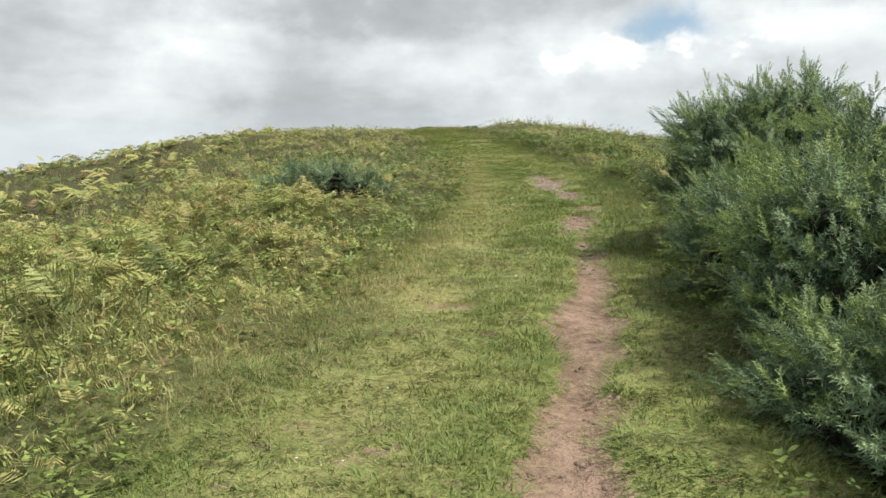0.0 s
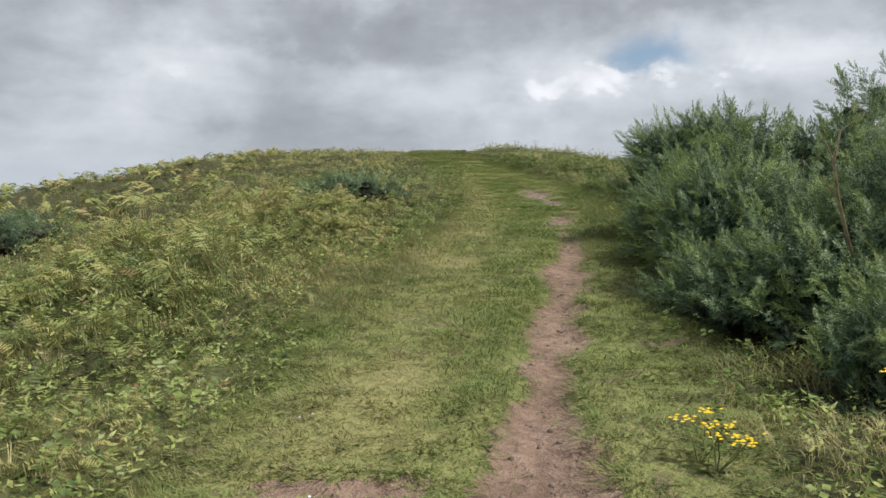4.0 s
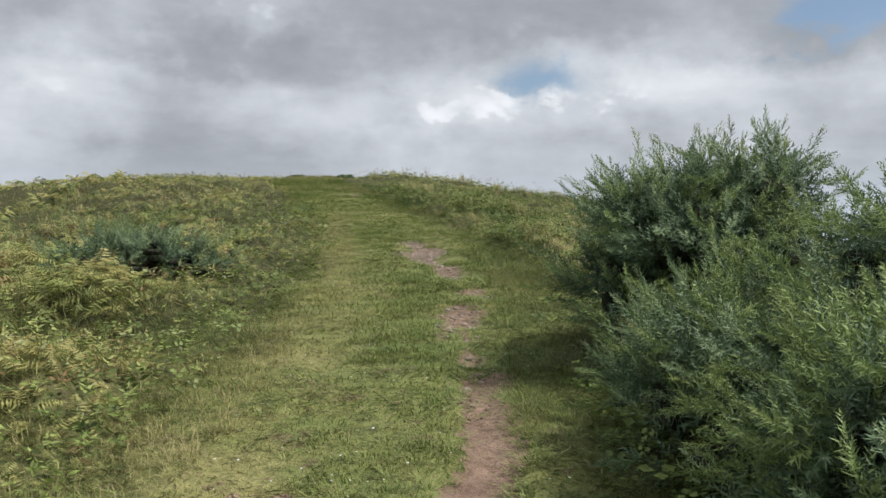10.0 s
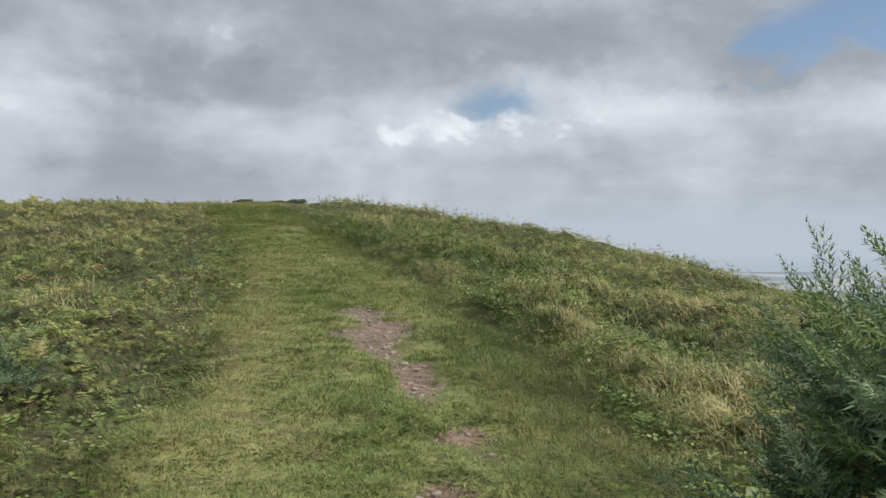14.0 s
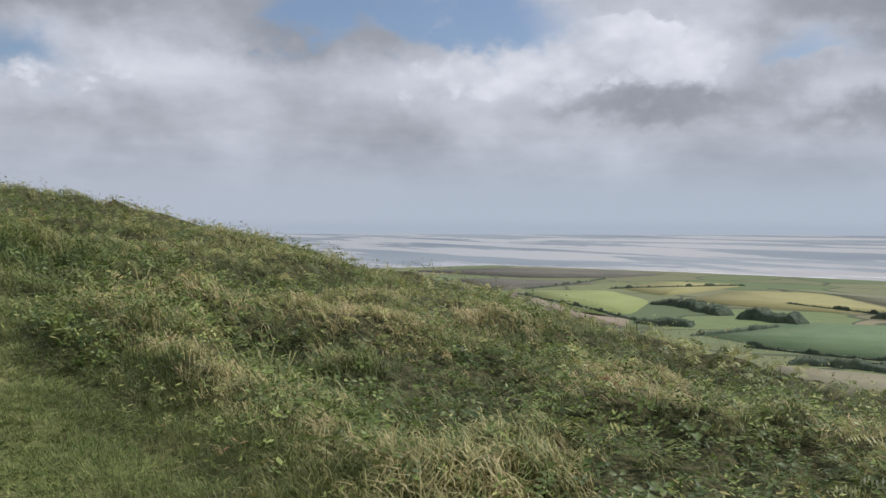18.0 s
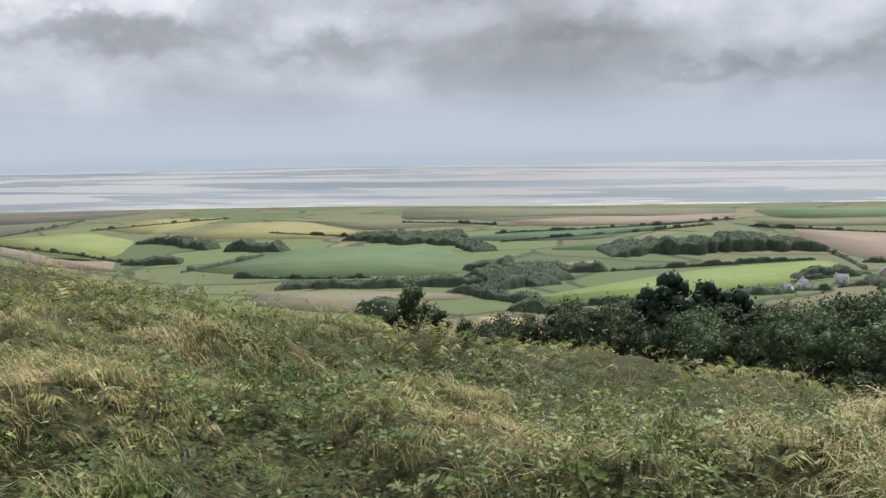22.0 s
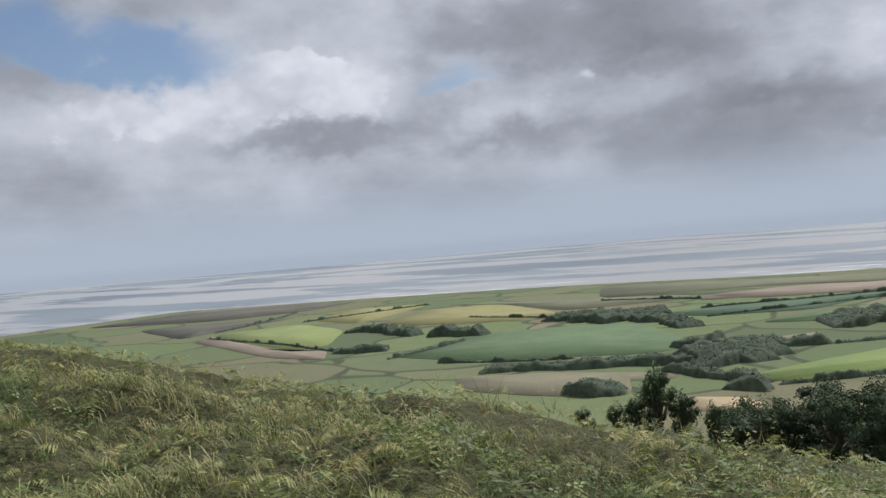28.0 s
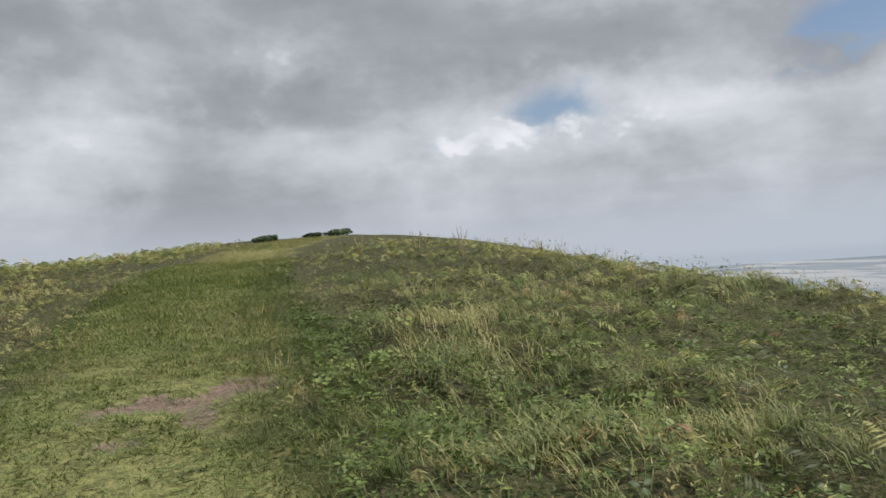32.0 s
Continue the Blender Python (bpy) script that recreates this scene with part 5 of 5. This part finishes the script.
def canopy(a, b, depth, height, seed, fine, trees=0.0):
    """A closed, uneven roof of leaves over a strip from a to b, as vertices and triangles."""
    a, b = np.array(a, float), np.array(b, float)
    long = np.linalg.norm(b - a)
    along = (b - a) / long
    across = np.array([-along[1], along[0]])
    if across @ (a + b) < 0:
        across = -across
    n, m = max(6, int(long / fine)), max(4, int(depth / fine) + 3)
    s, q = np.meshgrid(np.linspace(0, 1, n + 1), np.linspace(0, 1, m + 1), indexing="ij")
    bow = 0.05 * long * math.sin(seed) * np.sin(math.pi * s)
    wob = 0.5 * depth * (lattice(s * long, q * 0, 22, seed) - 0.5) + 0.25 * depth * (lattice(s * long, q * 0, 7, seed + 1) - 0.5)
    thick = 1 + 0.8 * (lattice(s * long, q * 0, 30, seed + 5) - 0.5)
    d = (q - 0.5) * depth * thick + 0.5 * depth + bow + wob
    x = a[0] + along[0] * s * long + across[0] * d
    y = a[1] + along[1] * s * long + across[1] * d
    rim = np.clip(np.minimum(np.minimum(q, 1 - q) * max(m * 0.5, 2), np.minimum(s, 1 - s) * long / (1.6 * height)), 0, 1) ** 0.5
    bumps = 0.62 + 0.5 * lattice(x, y, height * 1.1, seed + 2) + 0.3 * (lattice(x, y, height * 0.5, seed + 3) - 0.5) + 0.35 * (lattice(s * long, q * 0, 45, seed + 4) - 0.5)
    bumps = bumps + trees * ease(0.62, 0.82, lattice(s * long, q * 0, 11, seed + 6))
    z = -104.3 + rim * height * bumps
    v = np.stack([x, y, z], -1).reshape(-1, 3)
    i = (np.arange(n)[:, None] * (m + 1) + np.arange(m)[None]).ravel()
    f = np.concatenate([np.stack([i, i + m + 1, i + m + 2], -1), np.stack([i, i + m + 2, i + 1], -1)])
    p, r, t = v[f[0]]
    if np.cross(r - p, t - p)[2] < 0:
        f = f[:, ::-1]
    # loose sprays of leaves break up the roof
    at = v[f[:: 2]].mean(1) + rng.normal(0, 0.3, (len(f[:: 2]), 3))
    u, w = rng.standard_normal((2, len(at), 3)) * fine * 0.32
    extra = np.stack([at - u, at + w, at + u], 1).reshape(-1, 3)
    return np.concatenate([v, extra]), np.concatenate([f, np.arange(len(extra)).reshape(-1, 3) + len(v)])


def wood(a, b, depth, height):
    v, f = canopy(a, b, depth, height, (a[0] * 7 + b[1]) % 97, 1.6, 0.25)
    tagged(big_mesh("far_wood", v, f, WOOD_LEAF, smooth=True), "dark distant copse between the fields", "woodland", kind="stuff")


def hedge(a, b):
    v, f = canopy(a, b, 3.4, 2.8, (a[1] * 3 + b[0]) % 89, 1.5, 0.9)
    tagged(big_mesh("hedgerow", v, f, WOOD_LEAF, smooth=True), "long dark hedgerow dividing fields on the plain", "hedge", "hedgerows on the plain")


def build_house(x, y, turn, long, deep, tall, wash, label):
    z0 = -103.6
    house = thing("house", x, y, z0, label, "house", "houses of the hamlet")
    house.rotation_euler = (0, 0, radians(turn))
    l, d = long / 2, deep / 2
    rise = deep * 0.42

    def slab(name, x0, x1, y0, y1, z0_, z1, mat, parent):
        v = [(px, py, pz) for pz in (z0_, z1) for px, py in ((x0, y0), (x1, y0), (x1, y1), (x0, y1))]
        f = [(0, 2, 1), (0, 3, 2), (4, 5, 6), (4, 6, 7)]
        for i in range(4):
            j = (i + 1) % 4
            f += [(i, j, j + 4), (i, j + 4, i + 4)]
        return big_mesh(name, v, f, mat, None, parent)
    wall = slab("wall", -l, l, -d, d, -1.0, tall, wash, house)
    for e in (-l, l):
        big_mesh("gable", [(e - 0.1, -d, tall), (e - 0.1, d, tall), (e - 0.1, 0, tall + rise), (e + 0.1, -d, tall), (e + 0.1, d, tall), (e + 0.1, 0, tall + rise)],
                 [(0, 2, 1), (3, 4, 5), (0, 3, 5), (0, 5, 2), (1, 2, 5), (1, 5, 4)], wash, None, house)
    o = 0.4
    rv = [(-l - o, -d - o, tall - 0.2), (l + o, -d - o, tall - 0.2), (l + o, 0, tall + rise + 0.15), (-l - o, 0, tall + rise + 0.15), (l + o, d + o, tall - 0.2), (-l - o, d + o, tall - 0.2)]
    roof = big_mesh("roof", rv, [(0, 1, 2), (0, 2, 3), (3, 2, 4), (3, 4, 5)], SLATE, None, house)
    slab("chimney", l - 1.0, l - 0.2, -0.4, 0.4, tall + rise * 0.6, tall + rise + 1.0, wash, roof)
    n = max(2, int(long / 3.2))
    for i in range(n):
        px = -l + (i + 0.5) * long / n
        for pz in ((1.0, 3.6) if tall > 4.5 else (1.0,)):
            for py in (-d - 0.03, d - 0.02):
                slab("window", px - 0.5, px + 0.5, py, py + 0.05, pz, pz + 1.2, GLASS_DARK, wall)


def build_surf():
    r = random.Random(9)
    vs, fs = [], []
    for line, (off, wide) in enumerate(((-100, 18), (-180, 16), (-300, 14), (-520, 12))):
        y = -1500.0
        while y < 1150:
            run = r.uniform(60, 260)
            if r.random() < (0.75, 0.4, 0.2, 0.15)[line]:
                n = 8
                base = len(vs)
                for k in range(n + 1):
                    yy = y + run * k / n
                    x = 1560 - 0.27 * yy
                    x += float(shore(x, yy)) - off + r.uniform(-6, 6)
                    w = wide * (0.15 + math.sin(math.pi * min(1, max(0, k / n))) * r.uniform(0.6, 1.2))
                    vs += [(x, yy, SEA_LEVEL + 0.25), (x + w, yy + 3, SEA_LEVEL + 0.25)]
                for k in range(n):
                    q = base + 2 * k
                    fs += [(q, q + 1, q + 3), (q, q + 3, q + 2)]
            y += run * r.uniform(0.7, 1.3)
    tagged(big_mesh("surf", vs, fs, FOAM), "white lines of surf breaking along the shore", "surf", kind="stuff")


def build_farmland():
    field("heath", (880, 1420), (1120, 1400), (1240, 1200), (1230, 1080), (1100, 1065), (960, 1145))
    field("olive", (1370, 650), (1410, 315), (1440, 105), (1295, 100), (1270, 365), (1145, 550))
    field("green", (1425, 90), (1500, -155), (1580, -280), (1370, -225), (1260, 40))
    field("heath", (845, 1200), (910, 1155), (995, 995), (825, 990), (750, 975))
    field("fawn", (545, 395), (575, 330), (580, 270), (505, 235), (495, 285), (495, 360))
    wood((825, -180), (890, -245), 30, 8)
    wood((675, -50), (715, -110), 40, 9)
    wood((885, 470), (935, 365), 40, 6)
    wood((705, 280), (630, 195), 30, 9)
    wood((695, 215), (720, 160), 15, 7)
    wood((490, 280), (505, 240), 15, 10)
    wood((945, 435), (815, 320), 40, 7)
    field("bright_green", (585, 190), (740, 95), (830, -5), (790, -25), (720, -10), (610, 100), (560, 160))
    field("bright_green", (805, -45), (825, -185), (780, -220), (715, -200), (725, -110), (730, -55))
    field("tan", (1125, 30), (1085, -105), (865, -195), (830, -185), (835, -45), (920, -15))
    field("corn", (835, -255), (885, -310), (845, -465), (760, -415), (745, -315), (755, -265))
    field("dark_green", (930, 400), (1080, 275), (1135, 170), (965, 220), (920, 315))
    field("green", (855, 255), (955, 205), (1125, 75), (1075, 45), (950, 120), (865, 190))
    field("tan", (1155, 405), (1270, 285), (1275, 90), (1190, 115), (1095, 320))
    field("corn", (505, 200), (510, 170), (495, 155), (470, 150), (470, 185))
    field("fawn", (725, 240), (785, 185), (755, 170), (695, 210))
    field("lime", (1185, -125), (1155, -285), (1060, -260), (1070, -125))
    field("tan", (1695, -315), (1760, -645), (1570, -885), (1315, -740), (1270, -375), (1440, -295))
    field("fawn", (990, -230), (940, -330), (900, -270), (905, -220))
    field("olive", (1235, 80), (1285, -125), (1195, -115), (1150, 40))
    field("lime", (790, 965), (900, 900), (830, 755), (705, 670), (665, 690))
    field("yellow", (890, 750), (1055, 800), (1110, 695), (975, 520), (900, 550), (870, 645))
    field("yellow", (945, 925), (1095, 970), (1155, 850), (975, 805), (895, 795))
    field("tan", (730, 925), (775, 945), (655, 690), (665, 635), (610, 590), (620, 680))
    field("green", (635, 535), (775, 530), (840, 465), (870, 380), (740, 280), (670, 275), (620, 430))
    field("fawn", (540, 355), (580, 300), (585, 230), (560, 230), (515, 325))
    field("tan", (1155, 410), (1350, 100), (1280, 95), (1075, 380))
    field("olive", (1125, 820), (1175, 430), (1110, 410), (1000, 535), (1115, 690))
    wood((815, 180), (910, -10), 60, 11)
    wood((655, 262), (600, 225), 22, 11)
    wood((668, 196), (600, 215), 20, 9)
    wood((880, 505), (872, 395), 55, 8)
    wood((1010, -255), (925, -435), 170, 13)
    wood((1015, -105), (905, -210), 25, 7)
    wood((1305, -215), (1285, -285), 50, 7)
    wood((650, 230), (635, 205), 15, 11)
    wood((585, 255), (550, 170), 14, 7)
    wood((805, 730), (770, 605), 25, 8)
    wood((765, 580), (760, 515), 30, 10)
    wood((640, 610), (670, 560), 25, 7)
    wood((885, 470), (895, 390), 40, 5)
    wood((695, 260), (645, 200), 30, 10)
    wood((560, 385), (620, 230), 14, 7)
    wood((525, 190), (525, 160), 14, 7)
    hedge((910, 320), (1160, 115))
    hedge((1115, 535), (1105, 390))
    hedge((1140, 75), (1075, -120))
    hedge((720, 160), (835, 0))
    hedge((910, -5), (780, -35))
    hedge((825, -35), (825, -185))
    hedge((895, -215), (795, -250))
    hedge((810, 975), (1065, 1065))
    hedge((920, 915), (1135, 840))
    hedge((750, 925), (660, 620))
    hedge((605, 455), (635, 340))
    hedge((995, 355), (1240, 95))
    hedge((945, 645), (925, 495))
    hedge((1330, -130), (1205, -300))
    hedge((910, 440), (870, 365))
    hedge((605, 100), (550, 160))
    hedge((620, 520), (745, 515))
    hedge((640, 45), (668, -8))
    hedge((680, -12), (722, -62))
    hedge((690, 20), (760, -40))
    wood((706, 12), (748, -30), 14, 7)
    wood((628, 52), (652, 16), 10, 6)


def build_hamlet():
    build_house(675, 10, 20, 13, 7, 3.2, WHITEWASH, "long white cottage with a slate roof")
    build_house(705, -15, 80, 9, 7, 3.4, WHITEWASH, "white cottage with a grey slate roof")
    build_house(735, -45, 10, 9, 7, 5.2, PINKWASH, "pink two storey house with a slate roof")
    build_house(742, -57, 15, 9, 7, 5.2, WHITEWASH, "white two storey house with a slate roof")
    build_house(655, 22, 60, 7, 6, 2.8, WHITEWASH, "small white outhouse beside the hamlet")


def build_crest():
    """Shrubs and dead stems that break the skyline."""
    r = random.Random(12)
    for x, y, s in ((-4.7, 68.0, 0.6), (-5.9, 67.0, 0.4), (-7.5, 63.0, 0.5)):
        z0 = float(land(x, y))
        shrub = thing("crest_shrub", x, y, z0, "low dark shrub on the crest of the hill", "shrub", "shrubs on the crest")
        g = np.random.default_rng(int(x * -10))
        for k in (-2, 0, 2):
            v, f = limb([(0, 0, -0.1), (0.1, 0, 0.2 * s), (0.1 * k, 0.1, 0.55 * s)], (0.03, 0.02, 0.008), 5)
            big_mesh("stem", v, f, BARK, parent=shrub)
        v, f, t = leaf_cloud([(0, 0, 0.28 * s, 0.95 * s, 0.6 * s, 0.34 * s), (0.7 * s, 0, 0.35 * s, 0.5 * s, 0.4 * s, 0.3 * s), (-0.8 * s, 0, 0.2 * s, 0.5 * s, 0.4 * s, 0.25 * s)], 420, 0.08, g)
        big_mesh("crown", v, f, TREE_LEAF, t, shrub)
    for x, y, tall in ((0.75, 39.9, 0.65), (-0.1, 40.3, 0.55), (-6.3, 51.5, 0.4), (-6.9, 51.0, 0.35), (-1.3, 41.0, 0.45), (2.2, 39.0, 0.4)):
        z0 = float(land(x, y))
        stem = thing("dead_stems", x, y, z0 - 0.03, "dead bare plant stems leaning on the crest", "plant", "dead stems on the crest")
        for k in range(4):
            a = r.uniform(-0.4, 1.0)
            v, f = limb([(0, 0, 0), (-0.15 * a, 0.04 * k, 0.5 * tall), (-0.5 * a * tall, 0.08 * k, tall * r.uniform(0.75, 1.0))], (0.012, 0.009, 0.005), 5)
            big_mesh("stem", v, f, DRY_STALK, parent=stem)



build_bracken()
build_brambles()
build_herbs()
build_daisies()
build_long_grass()
build_turf()
build_clods()
build_stones()
GORSE_WORDS = ("tall dark gorse bush with spiky tips", "rounded fresh green gorse bush by the path", "broad dark gorse bush behind the others", "large dense gorse bush beside the path",
               "low gorse growth at the path edge", "low spreading gorse at the path edge", "thick dark gorse bush on the bank", "low dark clump of scrub among the bracken", "dark heathy scrub on the far bank", "low dark gorse at the foot of the bushes", "low leafy gorse at the path edge", "dense gorse mixed with bramble leaves by the path")
for k, (bush, words) in enumerate(zip(GORSE_BUSHES, GORSE_WORDS)):
    build_gorse(*bush, 100 + 17 * k, words, (0.4, 0.8, 0.5, 0.4, 0.6, 0.7, 0.4, 0.08, 0.1, 0.5, 0.5, 0.5)[k], (580, 520, 360, 580, 250, 270, 360, 120, 170, 220, 160, 240)[k])
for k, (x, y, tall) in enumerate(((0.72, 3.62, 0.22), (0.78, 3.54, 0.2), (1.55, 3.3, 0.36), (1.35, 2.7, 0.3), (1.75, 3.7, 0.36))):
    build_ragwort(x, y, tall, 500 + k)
build_bramble_cane()
build_crest()
build_woods()
build_farmland()
build_hamlet()
build_surf()
